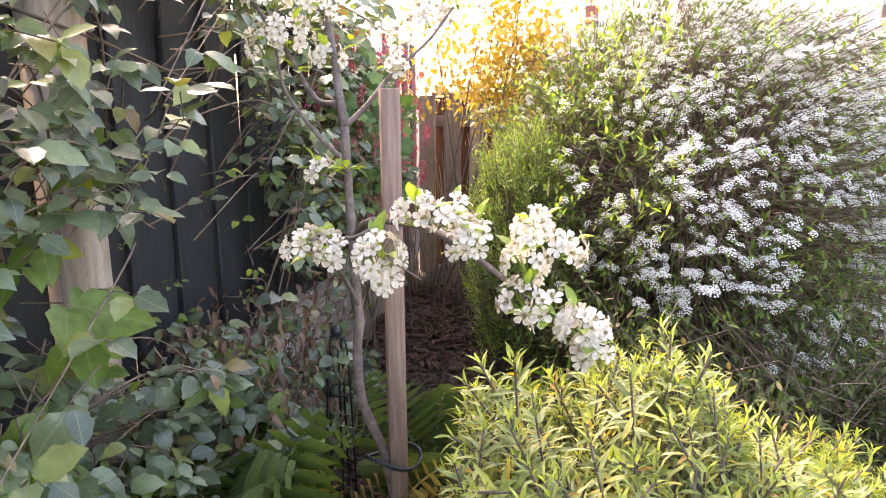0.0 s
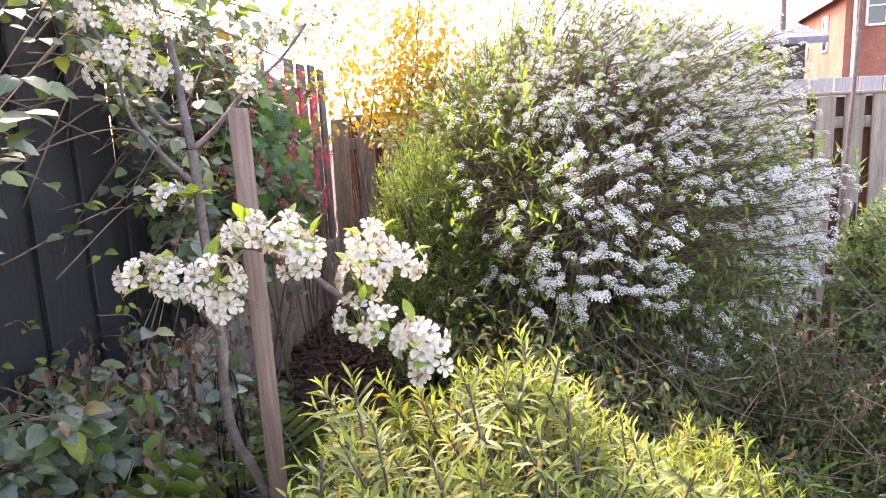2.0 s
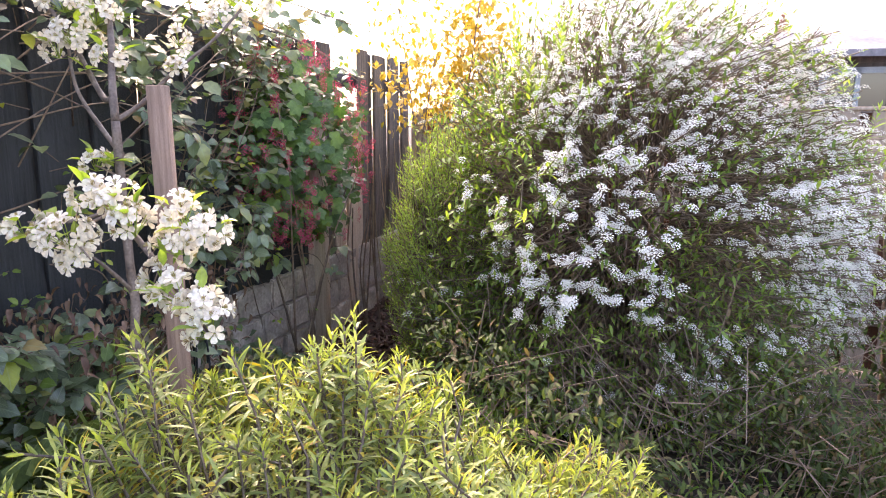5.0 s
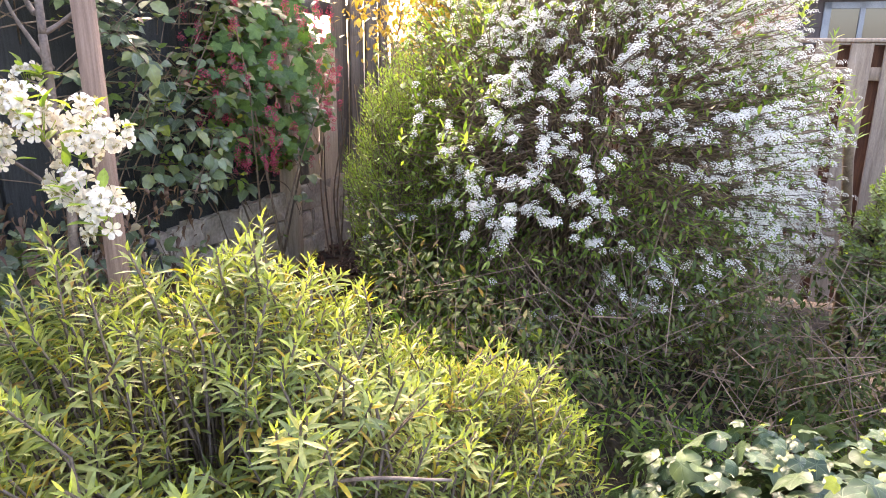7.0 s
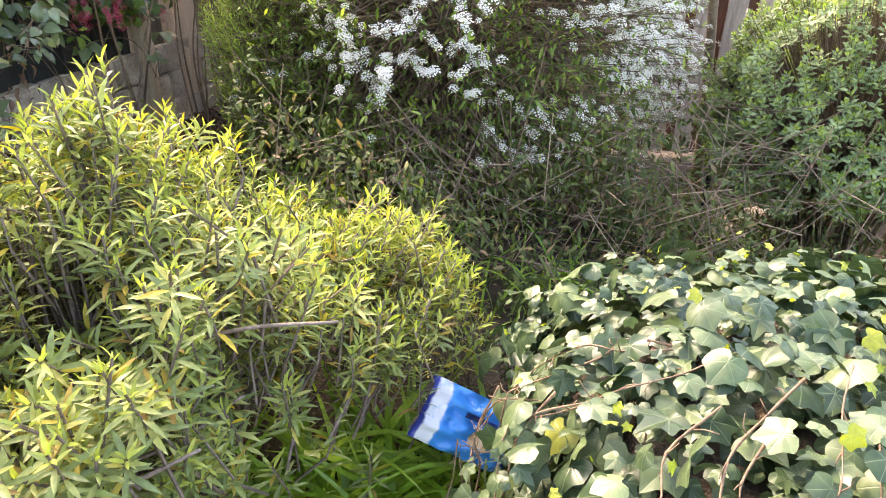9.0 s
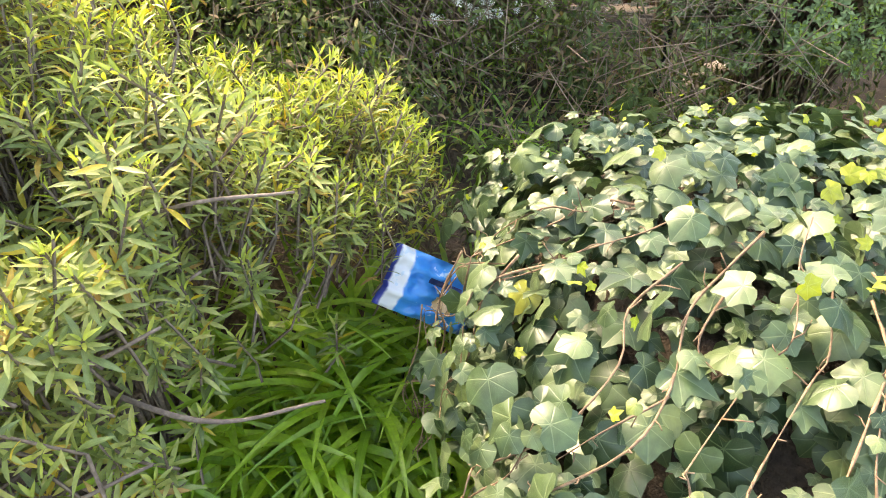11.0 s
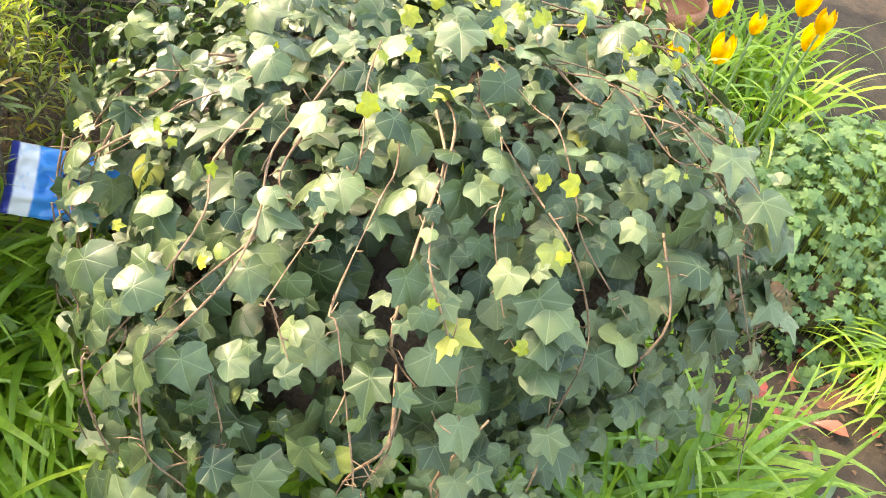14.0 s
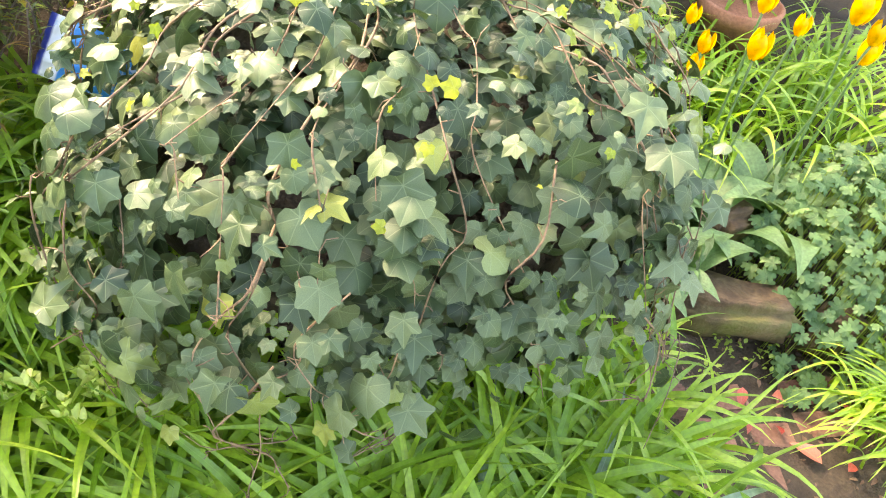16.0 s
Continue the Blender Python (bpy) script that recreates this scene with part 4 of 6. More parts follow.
def undergrowth():
    plant = thing("undergrowth", (1.3, 1.75, 0.4), "low tangle of dull green leaves and dry twigs under the shrub", "undergrowth")
    plant["kind"] = "stuff"
    b, w = Batch(), Batch()
    n = 12000
    x = rng.uniform(0.3, 2.6, n)
    y = rng.uniform(1.45, 2.5, n) - 0.1 * np.sin(x * 3) + 0.7 * smooth01((x - 1.8) / 0.5) * rng.random(n)
    top = 0.36 + 0.33 * smooth01((y - 1.3) / 0.8)
    z = ground_z(x, y) + (top * rng.random(n) ** 0.7) * (0.8 + 0.3 * np.sin(x * 5 + y * 7))
    p = np.stack([x, y, z], 1)
    tp = [leaf_tpl(0.3, 3, 0.2, dr) for dr in (0.1, 0.5)]
    for k in range(2):
        s = np.arange(n) % 2 == k
        b.scatter(tp[k], frames(unit(rng.normal(0, 1, (s.sum(), 3)) + np.array([0, -0.5, 0.1])), rng.uniform(-0.6, 0.6, s.sum())), p[s], rng.uniform(0.02, 0.042, s.sum()))
    # the open end by the ivy, lower and thinner
    own = np.random.default_rng(77)
    q = 3600
    x = own.uniform(1.5, 2.6, q)
    y = own.uniform(1.95, 3.0, q)
    p = np.stack([x, y, ground_z(x, y) + 0.34 * own.random(q) ** 0.8 * (0.75 + 0.35 * np.sin(x * 6 + y * 8))], 1)
    b.scatter(tp[1], frames(unit(own.normal(0, 1, (q, 3)) + np.array([0, -0.5, 0.2])), own.uniform(-0.6, 0.6, q)), p, own.uniform(0.022, 0.05, q))
    m = 600
    a = np.stack([rng.uniform(0.4, 2.1, m), rng.uniform(1.5, 2.3, m), rng.uniform(0.45, 1.0, m)], 1)
    e = a + rng.normal(0, 0.16, (m, 3)) * np.array([1, 0.6, 0.9])
    twigs(w, a, e, np.full(m, 0.0016))
    part("leaves", b, M_DULL, plant)
    part("dry_twigs", w, M_TWIG, plant, "dry brown twigs")


undergrowth()


def sage_bush(cx, cy, cz, rx, ry, rz, n, label):
    plant = thing("rounded_shrub", (cx, cy, float(ground_z(cx, cy))), label, "shrub")
    lv, tip, wood = Batch(), Batch(), Batch()
    d = sphere_dirs(n, -0.5)
    lump = np.array([noise.noise(Vector(p * 3.4)) for p in d])
    end = np.array([cx, cy, cz]) + d * np.array([rx, ry, rz]) * (1 + 0.22 * lump + rng.uniform(-0.12, 0.04, n))[:, None]
    flow = unit(d * 0.8 + np.array([0, -0.05, 0.5]) + rng.normal(0, 0.2, (n, 3)))
    L = rng.uniform(0.035, 0.07, n)
    shoot_leaves(lv, tip, end - flow * L[:, None], flow, L, 14, [leaf_tpl(0.4, 2, 0.2, 0.1)], 0.03, 0.7, (75, 20))
    mid = end + (np.array([cx, cy, cz - rz * 0.5]) - end) * 0.5
    twigs(wood, mid, end, np.full(n, 0.0014))
    twigs(wood, np.array([cx, cy, float(ground_z(cx, cy))]) + rng.normal(0, 0.05, (n // 6, 3)) * np.array([1, 1, 0]), mid[: n // 6], np.full(n // 6, 0.006))
    part("foliage", lv, M_SAGE, plant)
    part("young_tips", tip, M_SPIREA_PALE, plant)
    part("stems", wood, M_TWIG, plant)


sage_bush(2.42, 2.42, 0.9, 0.55, 0.45, 0.52, 2700, "dense rounded shrub with small grey-green leaves")
sage_bush(3.35, 2.4, 0.8, 0.6, 0.5, 0.6, 1100, "rounded grey-green shrub with brown gaps between clumps")


# ---- young pear tree and its stake ----
def flower_tpl():
    """One open five-petalled flower, one unit across, facing +z; petals only."""
    v, f, uv = [], [], []
    for k in range(5):
        a = k / 5 * 2 * math.pi
        base = len(v)
        for i, (r, w, z) in enumerate(((0.05, 0.03, 0.0), (0.2, 0.13, 0.05), (0.38, 0.19, 0.1), (0.52, 0.1, 0.1))):
            for s in (-1, 0, 1):
                x, y = r, s * w
                v.append((x * math.cos(a) - y * math.sin(a), x * math.sin(a) + y * math.cos(a), z + abs(s) * w * 0.35))
                uv.append((0.5 + s * 0.3, r * 2))
        for i in range(3):
            for s in (0, 1):
                q = base + i * 3 + s
                f.append((q, q + 1, q + 4, q + 3))
    return np.array(v), f, np.array(uv)


def stamen_tpl():
    v, f, uv = [], [], []
    for k in range(12):
        a, r = k * 2.4, 0.05 + 0.1 * ((k * 7) % 5) / 5
        c, h = np.array([math.cos(a) * r, math.sin(a) * r]), 0.22 + 0.05 * (k % 3)
        base = len(v)
        v += [(c[0] * 0.3, c[1] * 0.3, 0.02), (c[0] + 0.022, c[1], h), (c[0] - 0.011, c[1] + 0.02, h), (c[0] - 0.011, c[1] - 0.02, h), (c[0], c[1], h + 0.035)]
        f += [(base, base + 1, base + 2), (base, base + 2, base + 3), (base, base + 3, base + 1), (base + 1, base + 4, base + 2), (base + 2, base + 4, base + 3), (base + 3, base + 4, base + 1)]
        uv += [(0.5, 0.5)] * 5
    return np.array(v), f, np.array(uv)


def pear_tree():
    tree = thing("pear_tree", (-0.1, 1.3, 0.5), "young pear tree in white blossom tied to a stake", "tree")
    trunk, br, pet, sta, lv = Batch(), Batch(), Batch(), Batch(), Batch()
    main = [(-0.09, 1.3, 0.45), (-0.1, 1.3, 0.75), (-0.125, 1.29, 0.93), (-0.165, 1.265, 1.06), (-0.172, 1.25, 1.18), (-0.165, 1.248, 1.257), (-0.172, 1.25, 1.34), (-0.18, 1.256, 1.5), (-0.185, 1.259, 1.634)]
    tube(trunk, catmull(main, 5), 0.012, 0.0085, 8, 0.07)
    tube(trunk, catmull([(-0.185, 1.259, 1.634), (-0.2, 1.28, 1.72), (-0.215, 1.31, 1.8), (-0.254, 1.363, 1.912), (-0.29, 1.4, 2.06)], 5), 0.0085, 0.005, 7, 0.06)
    limbs = [
        ([(-0.19, 1.28, 1.565), (-0.25, 1.305, 1.62), (-0.31, 1.32, 1.7), (-0.33, 1.33, 1.79)], 0.006),
        ([(-0.2, 1.27, 1.675), (-0.255, 1.32, 1.69), (-0.32, 1.33, 1.8), (-0.39, 1.337, 1.9), (-0.46, 1.35, 2.02)], 0.007),
        ([(-0.185, 1.262, 1.634), (-0.15, 1.3, 1.67), (-0.1, 1.343, 1.735), (-0.03, 1.38, 1.8), (0.02, 1.42, 1.87)], 0.006),
        ([(-0.172, 1.25, 1.42), (-0.12, 1.12, 1.475), (-0.02, 1.0, 1.487), (0.06, 0.935, 1.455), (0.14, 0.892, 1.398), (0.225, 0.845, 1.335)], 0.0075),
        ([(-0.165, 1.25, 1.28), (-0.18, 1.17, 1.36), (-0.19, 1.08, 1.42), (-0.215, 1.03, 1.445)], 0.005),
        ([(-0.1, 1.1, 1.475), (-0.14, 1.06, 1.46), (-0.21, 1.03, 1.46)], 0.004),
        ([(-0.06, 1.05, 1.48), (-0.08, 0.98, 1.45), (-0.02, 0.93, 1.42)], 0.003),
        ([(-0.18, 1.256, 1.52), (-0.21, 1.255, 1.535), (-0.235, 1.255, 1.545)], 0.003),
    ]
    for pts, r in limbs:
        one = Batch()
        tube(one, catmull(pts, 6), r, r * 0.45, 6, 0.1)
        part("branch", one, M_STEM, tree)
    clusters = [(-0.33, 1.33, 1.88, .07), (-0.3, 1.315, 1.8, .06), (-0.26, 1.33, 1.85, .06), (-0.345, 1.32, 1.78, .05), (-0.22, 1.31, 1.762, .04), (-0.24, 1.262, 1.545, .038), (-0.09, 1.353, 1.8, .03),
                (-0.03, 1.45, 1.85, .06), (-0.09, 1.34, 1.74, .025), (-0.22, 1.03, 1.45, .04), (-0.175, 1.03, 1.435, .04), (-0.09, 0.98, 1.44, .055), (-0.08, 0.985, 1.41, .04), (-0.03, 0.965, 1.51, .045), (0.02, 0.95, 1.505, .05), (0.06, 0.93, 1.475, .05),
                (0.145, 0.926, 1.49, .045), (0.18, 0.92, 1.47, .045), (0.135, 0.915, 1.45, .045), (0.13, 0.89, 1.4, .04), (0.17, 0.87, 1.385, .045), (0.205, 0.855, 1.37, .045), (0.225, 0.845, 1.345, .04), (-0.42, 1.345, 1.93, .06), (0.03, 1.46, 1.89, .06), (-0.3, 1.41, 1.98, .06)]
    ft, st = flower_tpl(), stamen_tpl()
    tl = [leaf_tpl(0.42, 4, 0.35, 0.15), leaf_tpl(0.5, 4, 0.5, 0.3)]
    for x, y, z, r in clusters:
        pet, sta = Batch(), Batch()
        r = r * 0.84
        m = int(4 + r * 260)
        d = sphere_dirs(m, -0.6)
        d = unit(d + np.array([0, -0.35, 0.25]))
        c = np.array([x, y, z])
        p = c + d * r * rng.uniform(0.6, 1.05, (m, 1))
        side = unit(np.cross(d, rng.normal(0, 1, (m, 3))))
        rot = np.stack([side, np.cross(d, side), d], 2)
        s = rng.uniform(0.024, 0.033, m)
        pet.scatter(ft, rot, p, np.stack([s, s, s * rng.uniform(0.6, 1.9, m)], 1))
        sta.scatter(st, rot, p, s)
        twigs(br, np.repeat(c[None] - np.array([[0, 0, r * 0.4]]), m, 0), p, np.full(m, 0.0008))
        head = part("blossom_cluster", pet, M_PEAR_PETAL, tree, "white blossom cluster")
        part("stamens", sta, M_STAMEN, head, "yellowish stamens")
        k = rng.integers(2, 5)
        ld = unit(sphere_dirs(k, -0.3) + np.array([0, -0.2, 0.3]))
        lv.scatter(tl[int(rng.integers(0, 2))], frames(ld), c + ld * r * 0.8, rng.uniform(0.028, 0.046, k))
    for p in ((-0.2, 1.24, 1.55), (-0.18, 1.235, 1.555), (-0.29, 1.33, 1.74), (0.04, 0.96, 1.455), (-0.27, 1.34, 1.93), (-0.19, 1.36, 1.9), (-0.13, 1.5, 1.95)):
        ld = unit(sphere_dirs(5, -0.1))
        lv.scatter(tl[0], frames(ld), np.array(p) + ld * 0.004, rng.uniform(0.028, 0.045, 5))
    part("trunk", trunk, M_STEM, tree, "thin grey-brown knobbly trunk")
    part("stalks", br, M_FRESH, tree)
    part("leaves", lv, M_FRESH, tree, "small fresh green leaves")


pear_tree()


def stake():
    ob = thing("tree_stake", (-0.0985, 1.29, 0.45), "square brown wooden stake beside the young tree", "stake")
    body = part("post", bevel_box((0.037, 0.037, 1.26), 0.002), M_STAKE, ob)
    body.matrix_basis = pose(-0.0975, 1.29, 1.075, 0.6, -0.5, 14)
    tie = Batch()
    ring = [(-0.11 + 0.062 * math.cos(a), 1.295 + 0.042 * math.sin(a), 0.925 + 0.012 * math.sin(a * 2)) for a in np.linspace(0, 2 * math.pi, 40)]
    for k in range(3):
        tube(tie, [(x + 0.002 * math.sin(i * 1.6 + k * 2.1), y + 0.002 * math.cos(i * 1.6 + k * 2.1), z + 0.003 * math.sin(i * 1.6 + k * 2.1)) for i, (x, y, z) in enumerate(ring)], 0.0028, 0.0028, 5)
    tagged(part("tree_tie", tie, M_BLACK_METAL), "twisted black tie looped round trunk and stake", "tie")


stake()


# ---- along the side fence ----
BR = [leaf_tpl(0.62, 7, 0.22, dr, 0.85, 0.42, 0.09, 0.012) for dr in (0.1, 0.3, 0.5)]


YOUNG_SHOOTS = ((-0.57, 0.93, 1.38, 0.13), (-0.59, 0.85, 1.25, 0.12), (-0.57, 0.8, 1.19, 0.11), (-0.64, 1.0, 1.46, 0.07), (-0.68, 1.09, 1.64, 0.055), (-0.67, 1.08, 1.6, 0.05), (-0.64, 1.12, 1.56, 0.06), (-0.61, 0.9, 1.45, 0.07), (-0.65, 1.29, 1.63, 0.06), (-0.57, 0.97, 1.31, 0.09), (-0.66, 1.05, 1.52, 0.05), (-0.6, 0.88, 1.12, 0.1))


def bramble():
    plant = thing("bramble", (-0.7, 1.2, 0.4), "bramble scrambling over the fence with dark leathery leaves", "bramble")
    lv, yg, wood = Batch(), Batch(), Batch()

    def leaf_set(p, out, size, young=False):
        d = unit(np.array(out) + rng.normal(0, 0.45, 3))
        b = yg if young else lv
        for k, a in enumerate((0, 1.15, -1.15)):
            s = np.cross(d, (0, 0, 1.0))
            dd = unit(d * math.cos(a) + s * math.sin(a) + np.array([0, 0, -0.25]))
            b.scatter(BR[int(rng.integers(0, 3))], frames(dd[None], rng.uniform(-0.5, 0.5, 1), (0.35, -0.35, 0.9)), np.array([p]) + dd * 0.012, np.array([size * (1 if k == 0 else 0.8)]))
        twigs(wood, (np.array(p) - d * 0.06)[None], np.array(p)[None], np.array([0.0014]))

    for k in range(310):
        y = rng.uniform(0.45, 2.9)
        z = rng.uniform(0.55, 2.05)
        L = rng.uniform(0.35, 0.8)
        a = rng.uniform(-0.5, 1.1)
        p0 = np.array([fence_x(y) + rng.uniform(0.03, 0.12), y, z])
        p2 = p0 + np.array([rng.uniform(0.0, 0.22), math.cos(a) * L * rng.choice([-1, 1]), math.sin(a) * L * rng.choice([-1, 1])])
        p2[0] = max(p2[0], fence_x(p2[1]) + 0.04)
        p2[2] = np.clip(p2[2], 0.5, 2.15)
        path = catmull([p0, (p0 + p2) / 2 + np.array([0.07, 0, 0.1]), p2], 8)
        kept = []
        for j in range(1, len(path), 2):
            q = path[j]
            gap = noise.noise(Vector((q[1] * 2.6, q[2] * 2.6, 4.0)))
            if q[1] > 1.85 and q[2] < 1.12 and rng.random() < 0.8:
                continue
            if gap < -0.11 and 1.15 < q[2] < 1.95 and q[1] > 1.0:
                continue
            kept.append(q)
        if len(kept) < 4:
            continue
        tube(wood, path, 0.0026, 0.0012, 5, 0.15)
        for q in kept:
            leaf_set(q + np.array([0.03, 0, 0]), (0.6, -0.35, 0.1), rng.uniform(0.03, 0.075), rng.random() < 0.1)
    # dense low skirt
    for k in range(620):
        y = rng.uniform(0.6, 2.6)
        p = np.array([fence_x(y) + rng.uniform(0.05, 0.5) * (1.15 - 0.25 * y), y, 0])
        p[2] = ground_z(p[0], p[1]) + rng.uniform(0.05, 0.62) * (1 - 0.6 * smooth01((y - 1.5) / 0.5)) * (1 - 0.5 * smooth01((p[0] + 0.6) / 0.3))
        leaf_set(p, (0.5, -0.5, 0.3), rng.uniform(0.035, 0.06), rng.random() < 0.06)
    # young bright shoots close by
    for x, y, z, size in YOUNG_SHOOTS:
        leaf_set(np.array([x, y, z]), (0.45, -0.6, -0.25), size, True)
    for k in range(70):
        y = rng.uniform(0.9, 2.9)
        leaf_set(np.array([fence_x(y) + rng.uniform(0.08, 0.25), y, rng.uniform(0.7, 1.7)]), (0.6, -0.4, 0.3), rng.uniform(0.02, 0.035), True)
    for pts in ([(-0.75, 1.0, 1.86), (-0.66, 1.25, 1.8), (-0.58, 1.5, 1.73), (-0.5, 1.62, 1.66)], [(-0.78, 1.05, 1.92), (-0.7, 1.3, 1.82), (-0.62, 1.45, 1.75)], [(-0.6, 2.0, 2.05), (-0.4, 2.2, 2.0), (-0.2, 2.5, 1.9), (-0.1, 2.7, 1.8)], [(-0.62, 1.9, 2.1), (-0.3, 2.3, 2.06), (0.05, 2.6, 1.95)]):
        tube(wood, catmull(pts, 8), 0.004, 0.0018, 5, 0.12)
    part("leaves", lv, M_BRAMBLE, plant)
    part("young_leaves", yg, M_BRAMBLE_YOUNG, plant, "bright green young leaves tinged with yellow")
    part("stems", wood, M_TWIG, plant, "arching brown thorny stems")
    dead = Batch()
    m = 700
    y = rng.uniform(1.3, 2.0, m)
    p = np.stack([fence_x(y) + rng.uniform(0.06, 0.42, m), y, rng.uniform(0.75, 1.2, m)], 1)
    dead.scatter(leaf_tpl(0.4, 4, 0.9, 0.8), frames(unit(rng.normal(0, 1, (m, 3)) + np.array([0, 0, -0.7]))), p, rng.uniform(0.02, 0.045, m))
    part("dead_leaves", dead, M_DEAD, plant, "shrivelled brown dead leaves")


bramble()

RIBES_LEAF = lobed_tpl([(0, 0.8), (14, 0.68), (28, 0.52), (42, 0.62), (56, 0.7), (72, 0.6), (88, 0.48), (105, 0.55), (125, 0.5), (150, 0.35), (172, 0.15)], 0.25, 0.2)


def currant():
    plant = thing("flowering_currant", (-0.4, 2.9, 0.5), "flowering currant with lobed green leaves and pink flower tassels", "shrub")
    lv, pk, wood = Batch(), Batch(), Batch()
    c, r = np.array([-0.42, 2.85, 1.52]), np.array([0.26, 0.5, 0.42])
    n = 720
    d = sphere_dirs(n)
    p = c + d * r * rng.uniform(0.55, 1.05, (n, 1))
    p[:, 0] = np.maximum(p[:, 0], fence_x(p[:, 1]) + 0.05)
    nrm = unit(np.array([0.35, -0.5, 0.55]) + rng.normal(0, 0.35, (n, 3)))
    td = unit(np.cross(nrm, rng.normal(0, 1, (n, 3))) + np.array([0, 0, -0.4]))
    td = unit(td - nrm * (td * nrm).sum(1)[:, None])
    lv.scatter(RIBES_LEAF, np.stack([np.cross(td, nrm), td, nrm], 2), p, rng.uniform(0.03, 0.066, n))
    m = 210
    dm = sphere_dirs(m)
    q = c + np.array([0.05, -0.05, 0.04]) + dm * r * rng.uniform(0.8, 1.12, (m, 1))
    q[:, 0] = np.maximum(q[:, 0], fence_x(q[:, 1]) + 0.08)
    head = floret_cluster(11, 9, 0.4)
    for k in range(6):
        dn = unit(rng.normal(0, 1, (m, 3)) + np.array([0.2, -0.5, 0.2]))
        s = unit(np.cross(dn, rng.normal(0, 1, (m, 3))))
        pk.scatter(head, np.stack([s, np.cross(dn, s), dn], 2), q + np.array([0, 0, -0.01 * k]) + rng.normal(0, 0.006, (m, 3)), np.full(m, 0.032 - 0.002 * k))
    for k in range(6):
        e = q[k]
        g = np.array([-0.38 + rng.normal(0, 0.05), 2.95 + rng.normal(0, 0.12), 0.5])
        one = Batch()
        tube(one, catmull([g, g * 0.5 + e * 0.5 + np.array([0, 0, 0.1]), e], 5), 0.006, 0.002, 5, 0.1)
        part("stem", one, M_TWIG, plant)
    part("leaves", lv, M_RIBES, plant)
    part("flowers", pk, M_PINK, plant, "hanging pink flower tassels")


currant()


def golden_shrub():
    plant = thing("golden_shrub", (0.1, 3.7, 0.5), "tall thin-stemmed shrub with golden yellow spring leaves", "shrub")
    lv, wood, gr = Batch(), Batch(), Batch()
    ends = []
    for k in range(17):
        b = np.array([rng.uniform(-0.15, 0.2), rng.uniform(3.4, 3.75), 0.5])
        e = np.array([rng.uniform(-0.2, 0.62), rng.uniform(3.3, 3.85), rng.uniform(1.75, 2.45)])
        path = catmull([b, b * 0.55 + e * 0.45 + rng.normal(0, 0.04, 3), e], 7)
        if k % 4 == 3:
            continue
        tube(wood, path, 0.007, 0.003, 5, 0.08)
        ends.append(path)
    tl = [leaf_tpl(0.5, 3, 0.25, 0.2), leaf_tpl(0.6, 3, 0.1, 0.4)]
    for path in ends:
        for q in path[8:]:
            m = 78
            o = rng.normal(0, 1, (m, 3)) * np.array([0.13, 0.1, 0.1])
            p = q + o
            b = lv if q[2] > 1.62 else gr
            if q[2] < 1.68:
                continue
            b.scatter(tl[int(rng.integers(0, 2))], frames(unit(rng.normal(0, 1, (m, 3)) + np.array([0, -0.2, -0.3]))), p, rng.uniform(0.028, 0.052, m))
            twigs(wood, np.repeat(q[None], 8, 0), p[:8], np.full(8, 0.0012))
    part("leaves", lv, M_YELLOW, plant, "golden yellow leaves")
    if gr.n:
        part("lower_leaves", gr, M_SPIREA_PALE, plant)
    part("stems", wood, M_STEM, plant, "bare upright stems")


golden_shrub()


def dry_canes():
    plant = thing("dry_canes", (0.05, 3.9, 0.5), "stand of thin dry straw-coloured canes by the fence corner", "canes")
    plant["kind"] = "stuff"
    b = Batch()
    for k in range(72):
        p = np.array([rng.uniform(-0.38, 0.4), rng.uniform(3.75, 4.1), 0.45])
        e = p + np.array([rng.normal(0, 0.12), rng.normal(0, 0.07), rng.uniform(0.7, 1.25)])
        tube(b, catmull([p, (p + e) / 2 + rng.normal(0, 0.02, 3), e], 4), 0.0042, 0.0022, 5)
    part("canes", b, M_CANE, plant)
    c = Batch()
    for k in range(7):
        y = rng.uniform(3.25, 3.6)
        p = np.array([fence_x(y) + rng.uniform(0.08, 0.2), y, 0.5])
        e = p + np.array([rng.normal(0, 0.05), rng.normal(0, 0.06), rng.uniform(0.6, 1.0)])
        tube(c, catmull([p, (p + e) / 2 + rng.normal(0, 0.03, 3), e], 5), 0.006, 0.003, 5, 0.1)
    part("stems", c, M_TWIG, plant, "dark bare upright stems")


dry_canes()


def frond_tpl(pairs=17):
    v, f, uv = [], [], []
    for k in range(pairs):
        t = (k + 1) / (pairs + 1)
        y, z = t * (1 - 0.25 * t), -0.35 * t * t
        L = 0.3 * math.sin(math.pi * min(1, 0.18 + t * 0.82)) + 0.02
        for s in (-1, 1):
            base = len(v)
            for i, (a, w) in enumerate(((0, 0.012), (0.45, 0.026), (1, 0.003))):
                for e in (-1, 1):
                    v.append((s * L * a, y + 0.12 * L * a + e * w, z - 0.12 * L * a * a + 0.01 * e))
                    uv.append((0.5 + 0.3 * e, a))
            f += [(base, base + 2, base + 3, base + 1), (base + 2, base + 4, base + 5, base + 3)]
    base = len(v)
    for i in range(7):
        t = i / 6
        for e in (-1, 1):
            v.append((e * 0.006, t * (1 - 0.25 * t), -0.35 * t * t + 0.003))
            uv.append((0.5, t))
    f += [(base + 2 * i, base + 2 * i + 1, base + 2 * i + 3, base + 2 * i + 2) for i in range(6)]
    return np.array(v), f, np.array(uv)


FROND = frond_tpl()


